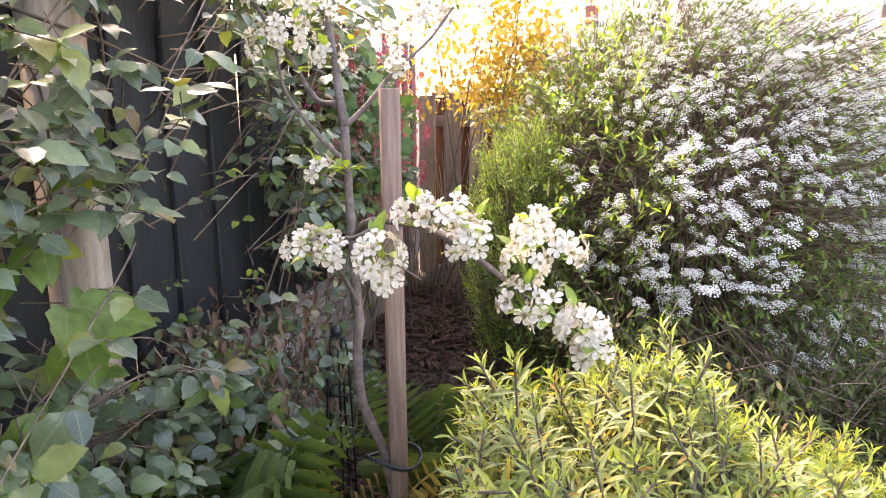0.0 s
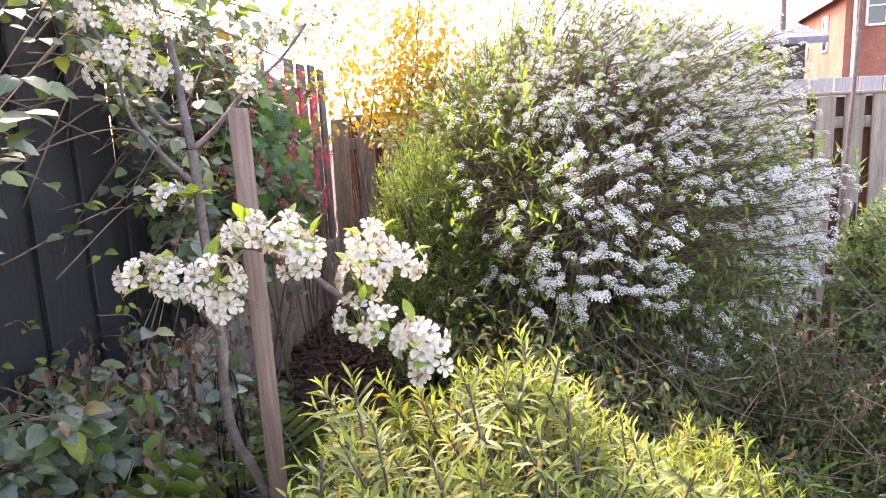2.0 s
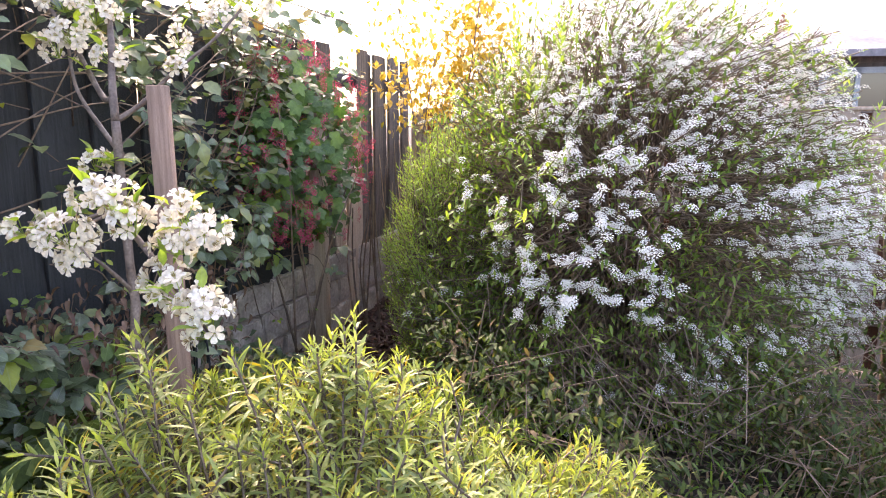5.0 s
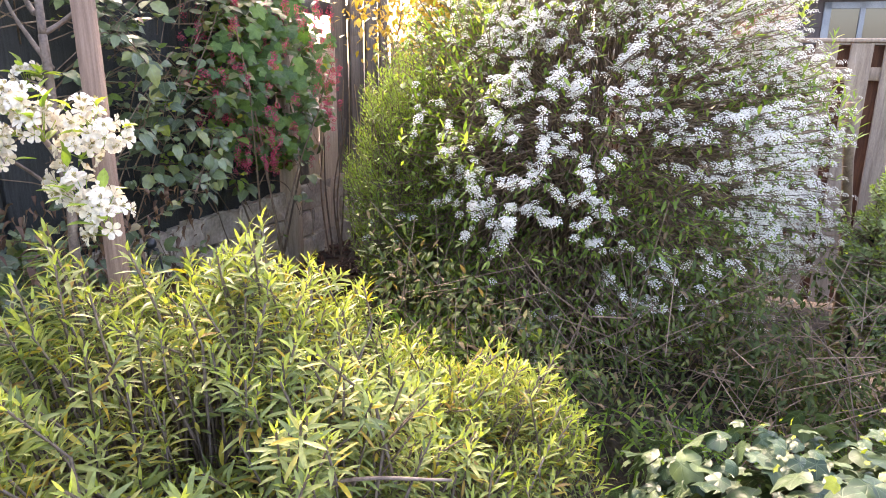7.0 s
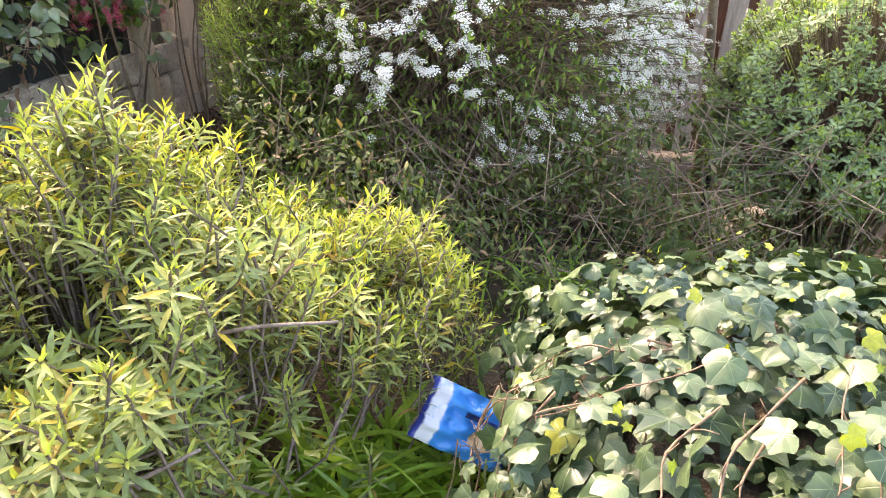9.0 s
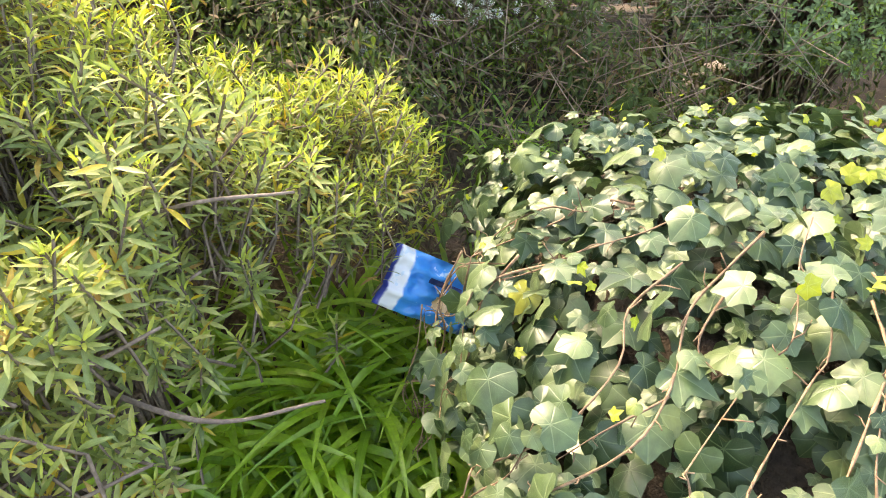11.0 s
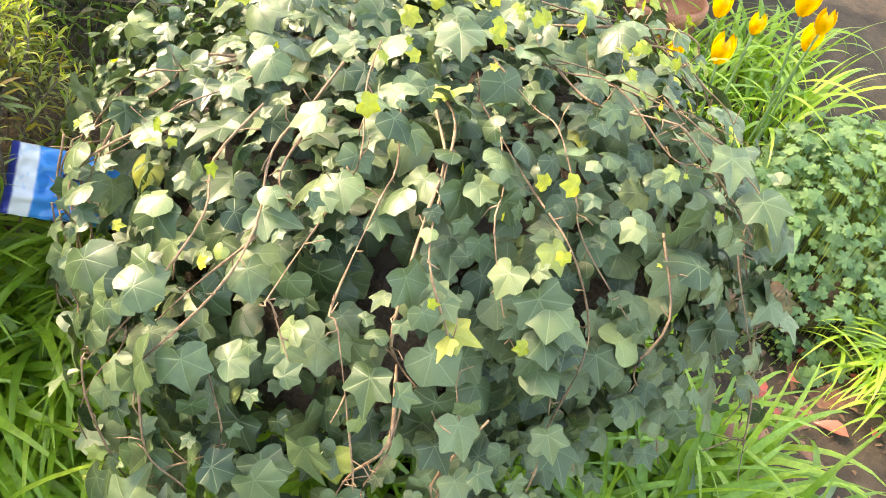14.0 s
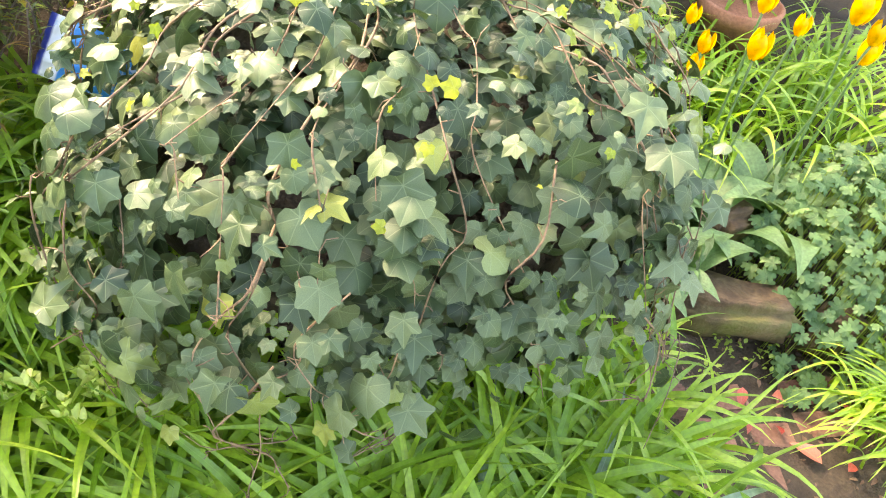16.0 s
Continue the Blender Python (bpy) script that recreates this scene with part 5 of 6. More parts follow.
def fern(x, y, count, reach, material, label):
    z = float(ground_z(x, y)) + 0.02
    plant = thing("fern", (x, y, z), label, "fern", "ferns by the fence")
    one = Batch()
    one.add(*FROND)
    me = one.mesh("frond")
    me.materials.append(material)
    for k in range(count):
        ob = part("frond", me, None, plant)
        s = reach * random.uniform(0.75, 1.15)
        ob.matrix_basis = pose(x + random.gauss(0, 0.02), y + random.gauss(0, 0.02), z + 0.05, 0, 0, k * 360 / count + random.uniform(-18, 18)) @ pose(0, 0, 0, random.uniform(58, 84), random.uniform(-20, 20), 0)
        ob.scale = (s, s, s)


fern(-0.38, 1.12, 9, 0.5, M_FERN, "green fern with arching fronds under the bramble")
fern(-0.5, 1.22, 8, 0.5, M_FERN, "green fern with arching fronds under the bramble")
fern(-0.42, 1.02, 9, 0.72, M_FERN, "tall green fern with arching fronds among bramble leaves")
fern(-0.02, 1.62, 8, 0.48, M_FERN, "dark green fern behind the stake")
fern(-0.23, 1.2, 8, 0.46, M_FERN_BROWN, "fern with yellow-brown dying fronds")


def mulch():
    b = Batch()
    n = 2600
    x, y = rng.uniform(-0.55, 0.7, n), rng.uniform(1.5, 4.0, n)
    bm = Batch()
    box(bm, (-0.5, -0.5, -0.5), (0.5, 0.5, 0.5))
    cube = (bm.v[0] * (1 + 0.25 * np.sin(bm.v[0][:, [1, 2, 0]] * 9)), bm.f, np.zeros((8, 2)))
    rot = np.array([Euler((rng.normal(0, 0.4), rng.normal(0, 0.4), rng.uniform(0, 6.3))).to_matrix() for _ in range(n)])
    b.scatter(cube, rot, np.stack([x, y, ground_z(x, y) + rng.uniform(0, 0.025, n)], 1), np.stack([rng.uniform(0.02, 0.075, n), rng.uniform(0.008, 0.022, n), rng.uniform(0.004, 0.012, n)], 1))
    tagged(part("bark_mulch", b, M_BARK_CHIP), "layer of dark reddish-brown bark chips on the bed", "mulch", kind="stuff")


mulch()


def plant_support():
    ob = thing("plant_support", (-0.31, 1.74, 0.5), "black wire plant support with a ball on top", "plant support")
    bm = bmesh.new()
    bmesh.ops.create_uvsphere(bm, u_segments=16, v_segments=10, radius=0.017)
    part("ball", bm, M_BLACK_METAL, ob).matrix_basis = pose(-0.31, 1.74, 1.055)
    for k in range(5):
        a = k / 5 * 2 * math.pi
        b = Batch()
        tube(b, catmull([(-0.31 + 0.006 * math.cos(a), 1.74 + 0.006 * math.sin(a), 1.04), (-0.31 + 0.03 * math.cos(a), 1.74 + 0.03 * math.sin(a), 0.98), (-0.31 + 0.045 * math.cos(a), 1.74 + 0.045 * math.sin(a), 0.5)], 5), 0.0032, 0.0032, 6)
        part("leg", b, M_BLACK_METAL, ob)
    b = Batch()
    tube(b, [(-0.31 + 0.04 * math.cos(a), 1.74 + 0.04 * math.sin(a), 0.88) for a in np.linspace(0, 2 * math.pi, 22)], 0.0028, 0.0028, 5)
    part("hoop", b, M_BLACK_METAL, ob)


plant_support()


# ---- by the path ----
def tulip_flower(x, y, z, s, lean):
    fl = thing("tulip", (x, y, float(ground_z(x, y))), "yellow tulip on a tall green stem", "tulip", "yellow tulips by the path")
    bx, by, bz = x - lean[0], y - lean[1], float(ground_z(x - lean[0], y - lean[1]))
    st = Batch()
    tube(st, catmull([(bx, by, bz), ((bx + x) / 2 - lean[0] * 0.2, (by + y) / 2, (bz + z) / 2), (x, y, z - s * 0.5)], 6), 0.0042, 0.0036, 6)
    part("stem", st, M_TULIP_LEAF, fl)
    for k in range(6):
        b = Batch()
        v, f, uv = [], [], []
        a0 = k / 6 * 2 * math.pi + (0.3 if k % 2 else 0)
        rr = 1.0 if k % 2 else 0.93
        for i in range(7):
            t = i / 6
            r = s * 0.43 * rr * math.sin(math.pi * (0.12 + 0.66 * t)) ** 0.8
            w = 0.62 * math.sin(math.pi * (0.08 + 0.9 * t)) ** 0.7
            for j in (-1, -0.5, 0, 0.5, 1):
                a = a0 + w * j
                v.append((x + math.cos(a) * r, y + math.sin(a) * r, z - s * 0.55 + s * 1.12 * t - abs(j) * 0.06 * s * t))
                uv.append((0.5 + j * 0.4, t))
        for i in range(6):
            for j in range(4):
                q = i * 5 + j
                f.append((q, q + 1, q + 6, q + 5))
        b.add(v, f, uv)
        part("petal", b, M_TULIP, fl)
    lt = Batch()
    for k in range(3):
        tpl = strap_tpl(0.26, 1.5 + 0.4 * k, 0.3, 10, 0.9)
        lt.scatter(tpl, yaw_rot(np.array([k * 2.1 + x * 9 + y * 5])), np.array([[bx, by, bz]]), np.array([0.26 + 0.04 * k]))
    part("leaves", lt, M_TULIP_LEAF, fl, "broad grey-green leaves")


for k, (x, y, z) in enumerate(((2.517, 1.069, 0.659), (2.384, 1.101, 0.649), (2.352, 1.065, 0.605), (2.357, 1.159, 0.695), (2.627, 1.084, 0.706), (2.785, 1.084, 0.754), (2.546, 1.148, 0.741), (2.816, 1.03, 0.713), (2.9, 1.1, 0.62))):
    tulip_flower(x, y, z, (0.072, 0.052, 0.05, 0.045, 0.05, 0.078, 0.06, 0.06, 0.07)[k], (0.05 * math.sin(k * 2.0), 0.05 * math.cos(k * 1.3)))

def broad_leaves(x, y, count, size, label):
    plant = thing("tulip_leaves", (x, y, float(ground_z(x, y))), label, "plant", "tulip leaf tufts")
    for k in range(count):
        b = Batch()
        b.add(*strap_tpl(0.3, 1.6 + 0.5 * random.random(), random.uniform(-0.3, 0.3), 10, 0.9))
        ob = part("leaf", b, M_TULIP_LEAF, plant)
        w = size * random.uniform(0.75, 1.15)
        ob.matrix_basis = pose(x + random.gauss(0, 0.03), y + random.gauss(0, 0.03), float(ground_z(x, y)), 0, 0, k * 137 + random.uniform(-20, 20)) @ Matrix.Diagonal((w, w, w, 1))


for bx, by, bn, bs in ((2.33, 0.98, 7, 0.34), (2.48, 1.0, 7, 0.36), (2.62, 1.02, 7, 0.36), (2.8, 1.0, 7, 0.36), (2.26, 0.82, 6, 0.32), (2.4, 0.86, 5, 0.3)):
    broad_leaves(bx, by, bn, bs, "tuft of broad grey-green tulip leaves")

GER_LEAF = lobed_tpl([(0, 0.95), (9, 0.9), (18, 0.6), (28, 0.85), (42, 0.95), (54, 0.88), (64, 0.58), (76, 0.84), (92, 0.92), (106, 0.82), (118, 0.55), (132, 0.75), (150, 0.7), (168, 0.25)], 0.3, 0.3)


def geranium():
    plant = thing("geranium", (2.95, 0.75, -0.05), "spreading mound of soft lobed geranium leaves beside the path", "plant")
    b, st = Batch(), Batch()
    n = 1050
    x, y = rng.uniform(2.62, 3.6, n), rng.uniform(0.42, 1.15, n)
    e = np.clip(((x - 3.15) / 0.55) ** 2 + ((y - 0.78) / 0.42) ** 2, 0, 1)
    top = 0.06 + 0.3 * np.sqrt(1 - e)
    z = ground_z(x, y) + top * rng.uniform(0.55, 1.05, n)
    nrm = unit(np.stack([(x - 3.15) * 0.5, (y - 0.8) * 0.8 - 0.25, np.full(n, 0.75)], 1) + rng.normal(0, 0.25, (n, 3)))
    td = unit(np.cross(nrm, rng.normal(0, 1, (n, 3))))
    p = np.stack([x, y, z], 1)
    b.scatter(GER_LEAF, np.stack([np.cross(td, nrm), td, nrm], 2), p, rng.uniform(0.018, 0.036, n))
    twigs(st, np.stack([x + rng.normal(0, 0.02, n), y, ground_z(x, y)], 1), p, np.full(n, 0.0012))
    part("leaves", b, M_GERANIUM, plant)
    part("stalks", st, M_FRESH, plant)


geranium()


def stone_block(name, label, x, y, size, turn, seed, material, lift=0.0):
    bm = bmesh.new()
    bmesh.ops.create_cube(bm, size=1.0)
    bmesh.ops.scale(bm, vec=size, verts=bm.verts)
    bmesh.ops.bevel(bm, geom=bm.edges[:], offset=min(size) * 0.22, segments=2, affect="EDGES")
    bmesh.ops.subdivide_edges(bm, edges=bm.edges[:], cuts=2, use_grid_fill=True)
    jitter(bm, min(size) * 0.22, 7.0, seed)
    jitter(bm, min(size) * 0.08, 26.0, seed + 4)
    ob = part(name, bm, material)
    ob.matrix_basis = pose(x, y, float(ground_z(x, y)) + size[2] * 0.38 + lift, random.uniform(-3, 3), random.uniform(-3, 3), turn)
    return tagged(ob, label, "stone")


stone_block("edging_stone", "mossy brown stone block across the path", 2.52, 0.74, (0.42, 0.17, 0.15), -22, 1.0, M_MOSS_STONE)
stone_block("edging_stone", "brown stone standing behind the block", 2.62, 0.98, (0.14, 0.12, 0.2), 10, 2.0, M_MOSS_STONE)
stone_block("edging_stone", "dark earthy stone under the geranium", 2.83, 0.62, (0.16, 0.12, 0.16), 30, 3.0, M_MOSS_STONE)
stone_block("rock", "grey rounded rock under the back shrubs", 2.3, 2.75, (0.3, 0.22, 0.2), 15, 5.0, M_STONE)


def path_bricks():
    path = tagged(new("pavement"), "sunken path of old worn reddish bricks and soil", "path", kind="structure")
    me = bpy.data.meshes.new("brick")
    bm = bevel_box((0.205, 0.095, 0.05), 0.01, 2)
    jitter(bm, 0.006, 14.0, 2.0)
    bm.to_mesh(me)
    bm.free()
    me.materials.append(M_BRICK)
    for i in range(7):
        for j in range(9):
            x, y = 2.2 + i * 0.215 + 0.1 * (j % 2), -0.35 + j * 0.105
            ob = part("brick", me, None, path)
            ob.matrix_basis = pose(x, y, float(ground_z(x, y)) - 0.016 + random.uniform(-0.014, 0.008), random.uniform(-5, 5), random.uniform(-5, 5), random.uniform(-6, 6) - 8)


path_bricks()


def fallen_leaves():
    tp = leaf_tpl(0.5, 4, 0.5, 0.4)
    b = Batch()
    b.add(*tp)
    me = b.mesh("fallen_leaf")
    me.materials.append(M_RED_LEAF)
    for x, y, s in ((2.6, 0.88, .09), (2.52, 0.9, .07), (2.45, 0.9, .05), (2.58, 0.47, .08), (2.66, 0.42, .07), (2.72, 0.5, .06), (2.5, 0.5, .06), (2.62, 0.27, .09), (2.68, 0.24, .06), (2.47, 0.42, .05), (2.55, 0.36, .05), (2.78, 0.42, .06)):
        ob = tagged(new("fallen_leaf", me), "curled red fallen leaf on the path", "leaf", "fallen leaves")
        ob.matrix_basis = pose(x, y, float(ground_z(x, y)) + 0.035 + (0.06 if y > 0.8 else 0), random.uniform(-8, 12), random.uniform(-20, 20), random.uniform(0, 360)) @ Matrix.Diagonal((s, s, s, 1))


fallen_leaves()


def path_litter():
    b, w = Batch(), Batch()
    n = 420
    x, y = rng.uniform(2.15, 3.1, n), rng.uniform(-0.1, 1.05, n)
    b.scatter(leaf_tpl(0.5, 3, 0.6, 0.5), frames(unit(rng.normal(0, 1, (n, 3)) * np.array([1, 1, 0.25]))), np.stack([x, y, ground_z(x, y) + 0.022], 1), rng.uniform(0.008, 0.03, n))
    tagged(part("leaf_litter", b, M_DEAD), "scattered brown leaf litter on the path", "leaf litter", kind="stuff")
    for cx, cy in ((2.62, 0.58), (2.5, 0.62), (2.72, 0.66), (2.4, 0.55), (2.66, 0.84), (2.8, 0.45)):
        plant = thing("weed", (cx, cy, float(ground_z(cx, cy))), "small green weed between the bricks", "weed", "small weeds on the path")
        k = 26
        q = np.stack([cx + rng.normal(0, 0.025, k), cy + rng.normal(0, 0.025, k), np.zeros(k)], 1)
        q[:, 2] = ground_z(q[:, 0], q[:, 1]) + rng.uniform(0.02, 0.07, k)
        v = Batch()
        v.scatter(leaf_tpl(0.6, 3, 0.2, 0.3), frames(unit(rng.normal(0, 1, (k, 3)) + np.array([0, 0, 0.4]))), q, rng.uniform(0.01, 0.022, k))
        part("leaves", v, M_FRESH, plant)


path_litter()


def snack_bag():
    bm = bmesh.new()
    bmesh.ops.create_grid(bm, x_segments=26, y_segments=18, size=0.5)
    for v in bm.verts:
        x, y = v.co.x, v.co.y
        puff = 0.09 * max(0.0, (1 - (2 * x) ** 4) * (1 - (2 * y) ** 4))
        v.co = Vector((x * 0.2, y * 0.115, puff * 0.2 + 0.02 * noise.noise(Vector((x * 6, y * 7, 2))) + 0.009 * noise.noise(Vector((x * 17, y * 15, 5)))))
    bmesh.ops.solidify(bm, geom=bm.faces[:], thickness=0.0015)
    uvl = bm.loops.layers.uv.new("leaf")
    for f in bm.faces:
        for l in f.loops:
            l[uvl].uv = (l.vert.co.x / 0.2 + 0.5, l.vert.co.y / 0.11 + 0.5)
    m, nt, bsdf, out = mat("printed_foil")
    uvn = nt.nodes.new("ShaderNodeUVMap")
    sep = nt.nodes.new("ShaderNodeSeparateXYZ")
    nt.links.new(uvn.outputs[0], sep.inputs[0])
    band = ramp(nt, sep.outputs[0], [(0.0, (0.03, 0.05, 0.3)), (0.05, (0.03, 0.05, 0.3)), (0.07, (0.75, 0.77, 0.82)), (0.2, (0.75, 0.77, 0.82)), (0.22, (0.015, 0.27, 0.72)), (0.86, (0.015, 0.27, 0.72)), (0.9, (0.02, 0.12, 0.5))])
    nz = noise_fac(nt, 34.0, 3.0)
    col = mix_color(nt, ramp(nt, nz, [(0.62, (0, 0, 0)), (0.65, (0.7, 0.7, 0.7))]), band, (0.5, 0.65, 0.8))
    nt.links.new(col, bsdf.inputs["Base Color"])
    bsdf.inputs["Roughness"].default_value = 0.28
    ob = thing("snack_bag", (0.9, 0.9, 0.5), "crumpled blue and white foil snack bag caught in the leaves", "bag")
    sheet = part("foil", bm, m, ob)
    x = Vector((0.83, -0.05, -0.42)).normalized()
    z = Vector((-0.05, -0.8, 0.62))
    z = (z - x * z.dot(x)).normalized()
    y = z.cross(x)
    m3 = Matrix((x, y, z)).transposed()
    sheet.matrix_basis = Matrix.Translation((0.955, 1.0, 0.66)) @ m3.to_4x4() @ Matrix.Diagonal((0.98, 1.08, 1.2, 1))
    for name, label, pts, colour in (("printed_patch", "tan printed biscuit picture", ((0.005, -0.028), (0.045, -0.005)), (0.6, 0.42, 0.24)), ("printed_bar", "dark printed lettering bar", ((-0.02, 0.012), (0.05, 0.022)), (0.02, 0.03, 0.12)), ("printed_bar", "white printed lettering bar", ((0.005, 0.0), (0.045, 0.006)), (0.75, 0.78, 0.82))):
        (x0, y0), (x1, y1) = pts
        bp = bmesh.new()
        bmesh.ops.create_grid(bp, x_segments=8, y_segments=4, size=0.5)
        for v in bp.verts:
            px, py = x0 + (v.co.x + 0.5) * (x1 - x0), y0 + (v.co.y + 0.5) * (y1 - y0)
            qx, qy = px / 0.2, py / 0.115
            puff = 0.09 * max(0.0, (1 - (2 * qx) ** 4) * (1 - (2 * qy) ** 4))
            v.co = Vector((px, py, puff * 0.2 + 0.02 * noise.noise(Vector((qx * 6, qy * 7, 2))) + 0.009 * noise.noise(Vector((qx * 17, qy * 15, 5))) + 0.005))
        pm = solid_mat("print", [(0.3, colour), (0.7, tuple(c * 1.1 for c in colour))], 30, 0.35, 0.1, 0.001, vary=0)
        part(name, bp, pm, sheet, label).matrix_basis = sheet.matrix_basis.copy()


snack_bag()


# ---- beyond the fence ----
M_WALL_BRICK = solid_mat("red_brick_wall", [(0.3, (0.3, 0.1, 0.07)), (0.7, (0.45, 0.18, 0.12))], 1.2, 0.9, 0.3, 0.01, None, 14, 0)
M_SLATE = solid_mat("grey_roof", [(0.3, (0.13, 0.13, 0.15)), (0.7, (0.22, 0.22, 0.25))], 2.5, 0.75, 0.3, 0.01, None, 20, 0)
M_SHED = solid_mat("dark_shed_board", [(0.3, (0.045, 0.04, 0.045)), (0.7, (0.1, 0.085, 0.085))], 3, 0.8, 0.3, 0.005, (8, 8, 1), 30, 0)
M_WHITE = solid_mat("white_paint", [(0.3, (0.74, 0.74, 0.73)), (0.7, (0.82, 0.82, 0.81))], 4, 0.5, 0.1, 0.002, vary=0)
M_BLUEGREY = solid_mat("blue_grey_paint", [(0.3, (0.16, 0.2, 0.24)), (0.7, (0.24, 0.29, 0.33))], 6, 0.6, 0.2, 0.002, vary=0)


def glass_mat():
    m, nt, bsdf, out = mat("window_glass")
    bsdf.inputs["Base Color"].default_value = (0.03, 0.035, 0.04, 1)
    bsdf.inputs["Roughness"].default_value = 0.05
    bsdf.inputs["Specular IOR Level"].default_value = 0.9
    return m


M_GLASS = glass_mat()


def gable(b, x0, x1, y0, y1, eave, ridge, over=0.3, thick=0.12):
    """A pitched roof with its ridge along y."""
    xm = (x0 + x1) / 2
    for s, xe in ((-1, x0 - over), (1, x1 + over)):
        drop = (ridge - eave) * over / ((x1 - x0) / 2)
        v = [(xm, y0 - over, ridge), (xe, y0 - over, eave - drop), (xe, y1 + over, eave - drop), (xm, y1 + over, ridge)]
        v += [(x, y, z + thick) for x, y, z in v]
        b.add(v, [(0, 1, 2, 3), (7, 6, 5, 4), (0, 4, 5, 1), (1, 5, 6, 2), (2, 6, 7, 3), (3, 7, 4, 0)])


def house(place, turn, w, d, eave, ridge, label, windows, chimney=True):
    hs = thing("house", place, label, "house")
    m = pose(*place, 0, 0, turn)

    def put(name, b, material, parent=hs, lab=""):
        ob = part(name, b, material, parent, lab, smooth=False)
        ob.matrix_basis = m
        return ob

    b = Batch()
    box(b, (0, 0, 0), (w, d, eave))
    b.add([(0, 0, eave), (w, 0, eave), (w / 2, 0, ridge), (0, d, eave), (w, d, eave), (w / 2, d, ridge)], [(0, 1, 2), (5, 4, 3), (0, 2, 5, 3), (2, 1, 4, 5)])
    put("wall", b, M_WALL_BRICK)
    b = Batch()
    gable(b, 0, w, 0, d, eave, ridge)
    roof = put("roof", b, M_SLATE)
    if chimney:
        for cy in (d * 0.3, d * 0.75):
            b = Batch()
            box(b, (w / 2 - 0.45, cy, ridge - 0.3), (w / 2 + 0.45, cy + 0.6, ridge + 1.0))
            box(b, (w / 2 - 0.5, cy - 0.05, ridge + 0.8), (w / 2 + 0.5, cy + 0.65, ridge + 0.88))
            put("chimney", b, M_WALL_BRICK, roof)
            for k in range(2):
                p = Batch()
                tube(p, [(w / 2 - 0.2 + 0.4 * k, cy + 0.3, ridge + 1.0), (w / 2 - 0.2 + 0.4 * k, cy + 0.3, ridge + 1.35)], 0.12, 0.1, 10)
                put("chimney_pot", p, M_TERRACOTTA, roof)
    for face, u, z, ww, hh in windows:
        fr, gl = Batch(), Batch()
        t = 0.07
        for lo, hi in (((u, z), (u + ww, z + t)), ((u, z + hh - t), (u + ww, z + hh)), ((u, z), (u + t, z + hh)), ((u + ww - t, z), (u + ww, z + hh)), ((u, z + hh * 0.6), (u + ww, z + hh * 0.6 + 0.05))):
            if face == "front":
                box(fr, (lo[0], -0.05, lo[1]), (hi[0], -0.004, hi[1]))
            else:
                box(fr, (-0.05, lo[0], lo[1]), (-0.004, hi[0], hi[1]))
        if face == "front":
            box(gl, (u + t, -0.02, z + t), (u + ww - t, -0.006, z + hh - t))
        else:
            box(gl, (-0.02, u + t, z + t), (-0.006, u + ww - t, z + hh - t))
        win = put("window", fr, M_WHITE, hs, "white window frame")
        put("pane", gl, M_GLASS, win)
    for cx in (0.25,):
        p = Batch()
        tube(p, [(cx, -0.08, 0), (cx, -0.08, eave)], 0.05, 0.05, 8)
        put("drainpipe", p, M_WHITE, hs, "white drainpipe")
    return hs


house((14.1, 21.2, 0), -20, 9.0, 14.0, 5.0, 7.6, "two-storey red brick house with a grey roof", [("front", 0.55, 3.95, 0.6, 0.95), ("front", 4.2, 3.95, 0.8, 1.1), ("side", 2.0, 3.4, 0.8, 1.2), ("side", 5.0, 3.4, 0.8, 1.2), ("side", 9.4, 3.4, 0.8, 1.2)], False)
house((14.5, 36.0, 0), 65, 8.0, 12.0, 4.4, 6.2, "far brick house with a grey roof and tall chimney", [("front", 1.0, 2.8, 0.9, 1.2), ("front", 3.6, 2.8, 0.9, 1.2)])


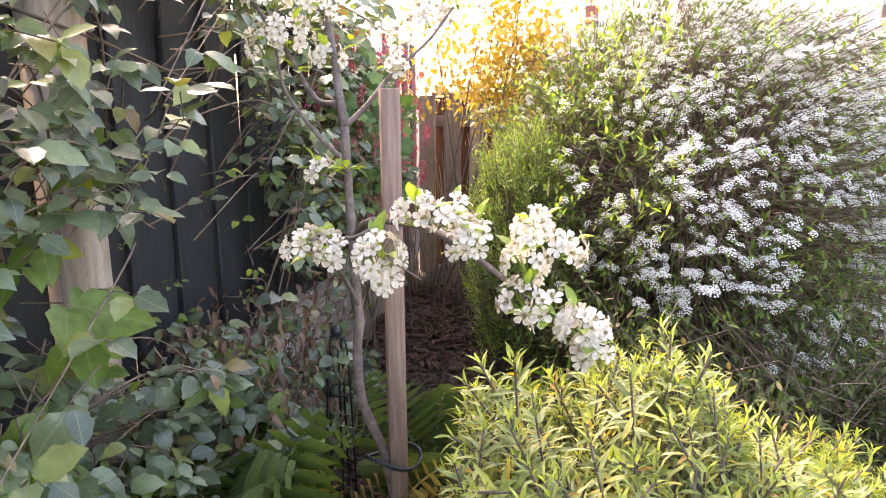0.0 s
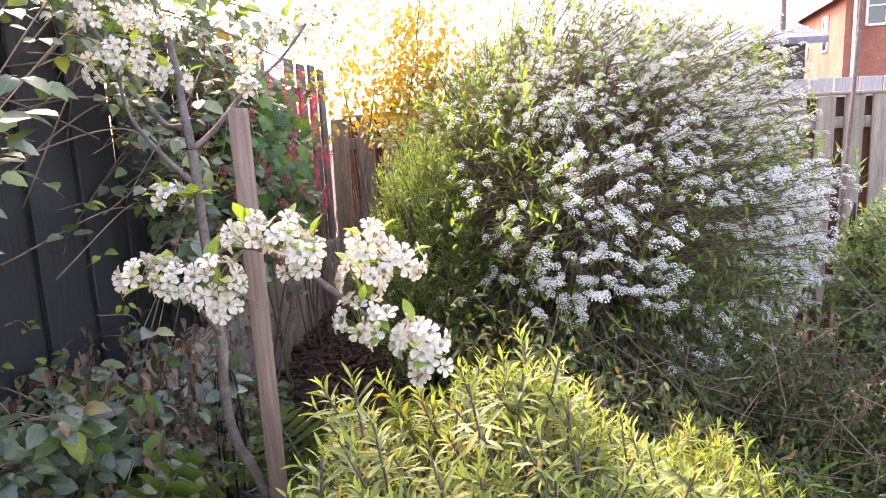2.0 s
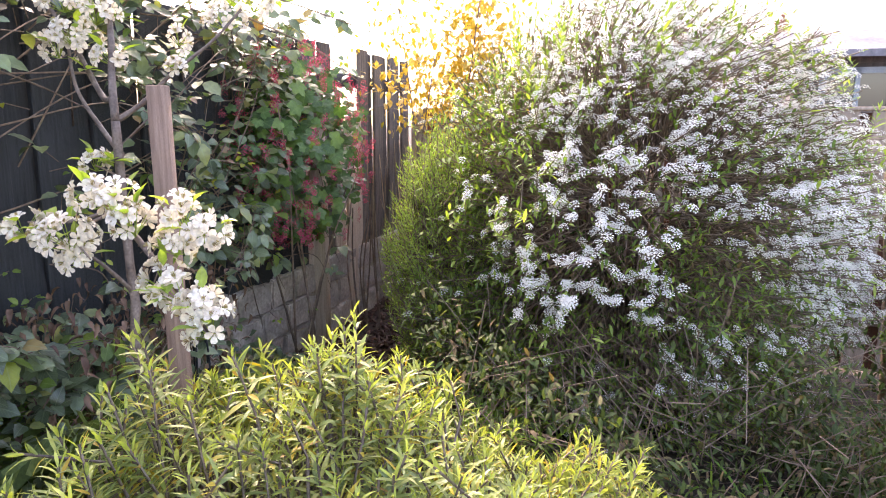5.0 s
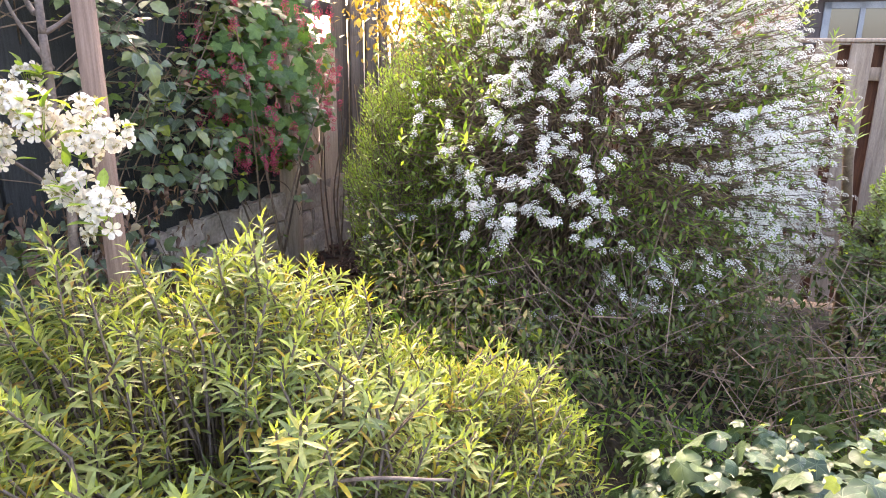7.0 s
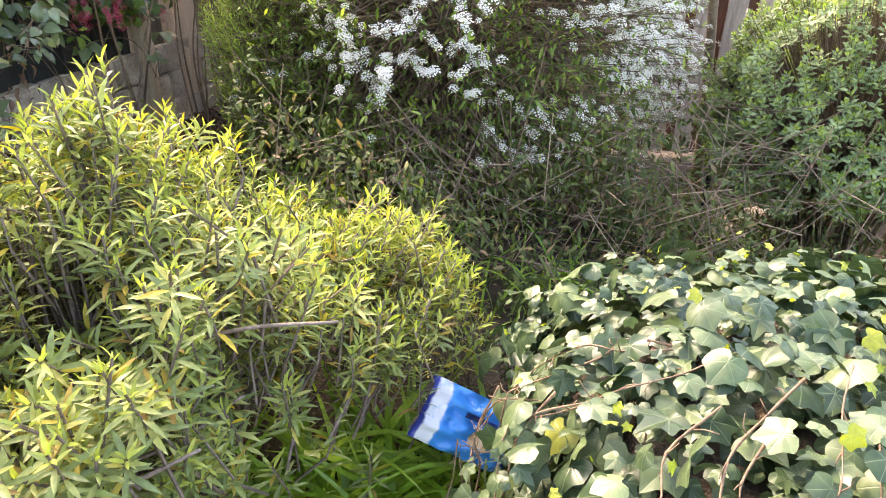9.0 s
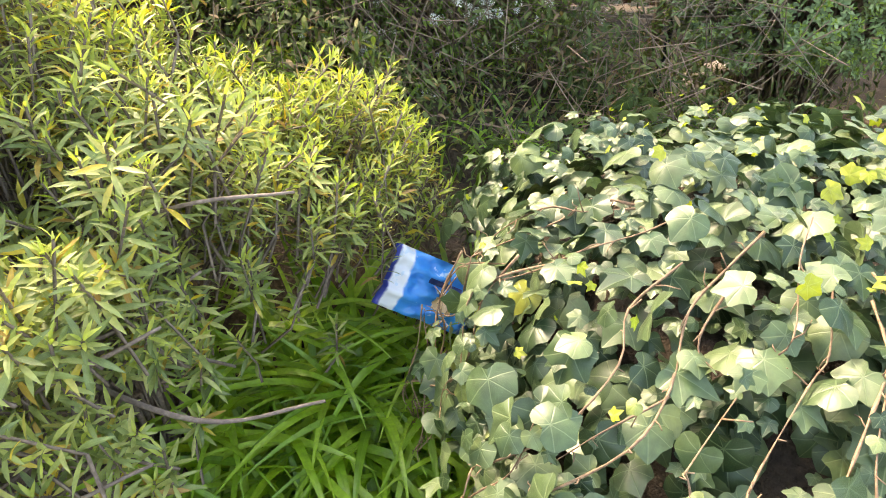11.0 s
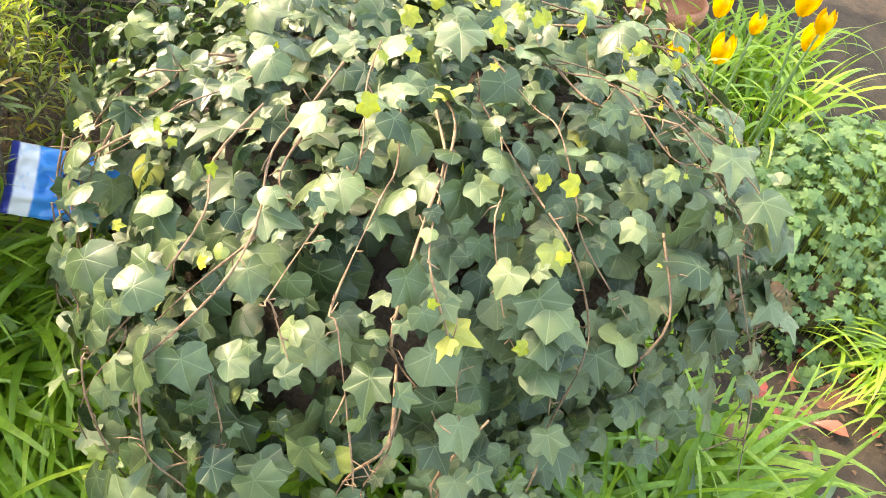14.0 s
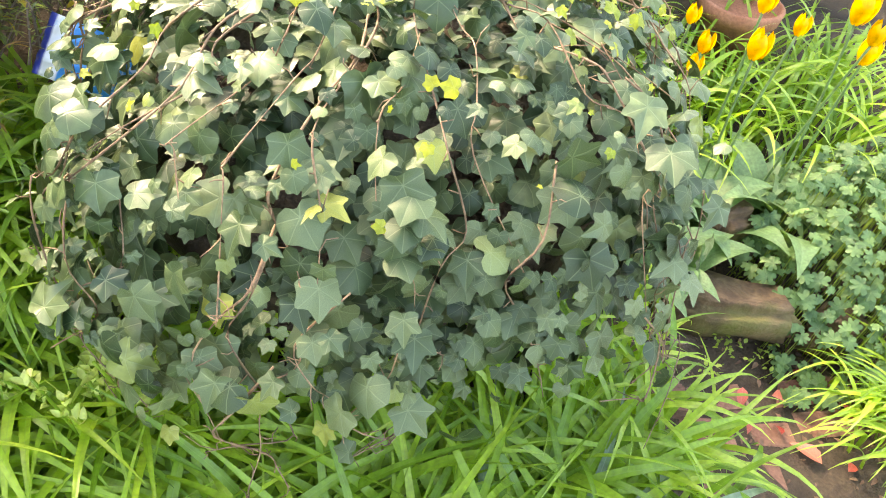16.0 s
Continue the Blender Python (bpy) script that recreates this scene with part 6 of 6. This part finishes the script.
def shed():
    sh = thing("shed", (4.0, 10.6, 0), "dark wooden garden shed with a grey felt roof", "shed")
    m = pose(4.0, 10.6, 0, 0, 0, -8) @ Matrix.Diagonal((1.25, 1.25, 1.2, 1))

    def put(name, b, material, parent=sh, lab=""):
        ob = part(name, b, material, parent, lab, smooth=False)
        ob.matrix_basis = m
        return ob

    for k in range(13):
        b = Batch()
        box(b, (0, (k % 2) * 0.008, 0.15 + k * 0.16), (1.9, 0.05, 0.15 + k * 0.16 + 0.158))
        put("board", b, M_SHED)
    b = Batch()
    box(b, (0, 0.06, 0), (1.9, 1.6, 2.22))
    put("body", b, M_SHED)
    b = Batch()
    b.add([(-0.15, -0.25, 2.2), (2.05, -0.25, 2.2), (2.05, 0.9, 2.55), (-0.15, 0.9, 2.55), (2.05, 1.9, 2.2), (-0.15, 1.9, 2.2),
           (-0.15, -0.25, 2.12), (2.05, -0.25, 2.12), (2.05, 0.9, 2.47), (-0.15, 0.9, 2.47), (2.05, 1.9, 2.12), (-0.15, 1.9, 2.12)],
          [(0, 1, 2, 3), (3, 2, 4, 5), (7, 6, 9, 8), (8, 9, 11, 10), (0, 6, 7, 1), (4, 10, 11, 5), (1, 7, 8, 2), (2, 8, 10, 4), (0, 3, 9, 6), (3, 5, 11, 9)])
    put("roof", b, M_SLATE, sh, "grey felt roof")
    b = Batch()
    for lo, hi in (((0.25, 1.25), (1.0, 1.32)), ((0.25, 1.95), (1.0, 2.02)), ((0.25, 1.25), (0.32, 2.02)), ((0.93, 1.25), (1.0, 2.02)), ((0.6, 1.25), (0.65, 2.02))):
        box(b, (lo[0], -0.04, lo[1]), (hi[0], -0.004, hi[1]))
    win = put("window", b, M_BLUEGREY, sh, "blue-grey window frame")
    b = Batch()
    box(b, (0.32, -0.016, 1.32), (0.93, -0.006, 1.95))
    put("pane", b, M_GLASS, win)


shed()


def pole(x, y, h, label):
    b = Batch()
    tube(b, catmull([(x, y, 0), (x + 0.01, y, h * 0.5), (x + 0.03, y, h)], 6), 0.05, 0.035, 8)
    tagged(part("telegraph_pole", b, M_TWIG), label, "pole")


pole(6.1, 10.5, 5.0, "thin brown wooden pole beyond the fence")
b = Batch()
tube(b, catmull([(2.62, 3.55, 0.2), (2.62, 3.6, 1.0), (2.66, 3.62, 1.8), (2.72, 3.66, 3.2)], 8), 0.014, 0.008, 7, 0.06)
tagged(part("bare_sapling", b, M_STEM), "thin bare grey sapling stem by the back fence", "sapling")
b = Batch()
tube(b, catmull([(2.03, 2.66, 0.2), (2.04, 2.68, 0.7), (2.07, 2.7, 1.25)], 6), 0.014, 0.011, 7, 0.05)
tagged(part("dark_stake", b, M_BLACK_METAL), "thin black garden stake under the shrub", "stake")
b = Batch()
tube(b, catmull([(2.12, 3.0, 0.2), (2.1, 3.0, 0.7), (2.0, 2.95, 1.45)], 6), 0.026, 0.02, 8, 0.1)
tagged(part("wooden_stump", b, M_TWIG), "thick brown woody stump beside the black stake", "stump")


def pot():
    bm = bmesh.new()
    prof = [(0.0, 0.0), (0.1, 0.0), (0.135, 0.22), (0.15, 0.225), (0.155, 0.27), (0.14, 0.275), (0.13, 0.22), (0.0, 0.21)]
    vs = [bm.verts.new((r, 0, z)) for r, z in prof]
    es = [bm.edges.new((a, c)) for a, c in zip(vs, vs[1:])]
    bmesh.ops.spin(bm, geom=vs + es, cent=(0, 0, 0), axis=(0, 0, 1), angle=2 * math.pi, steps=28)
    bmesh.ops.remove_doubles(bm, verts=bm.verts[:], dist=0.0005)
    ob = part("plant_pot", bm, M_TERRACOTTA)
    ob.matrix_basis = pose(2.95, 1.75, float(ground_z(2.95, 1.75)))
    tagged(ob, "terracotta plant pot behind the tulips", "pot")


pot()
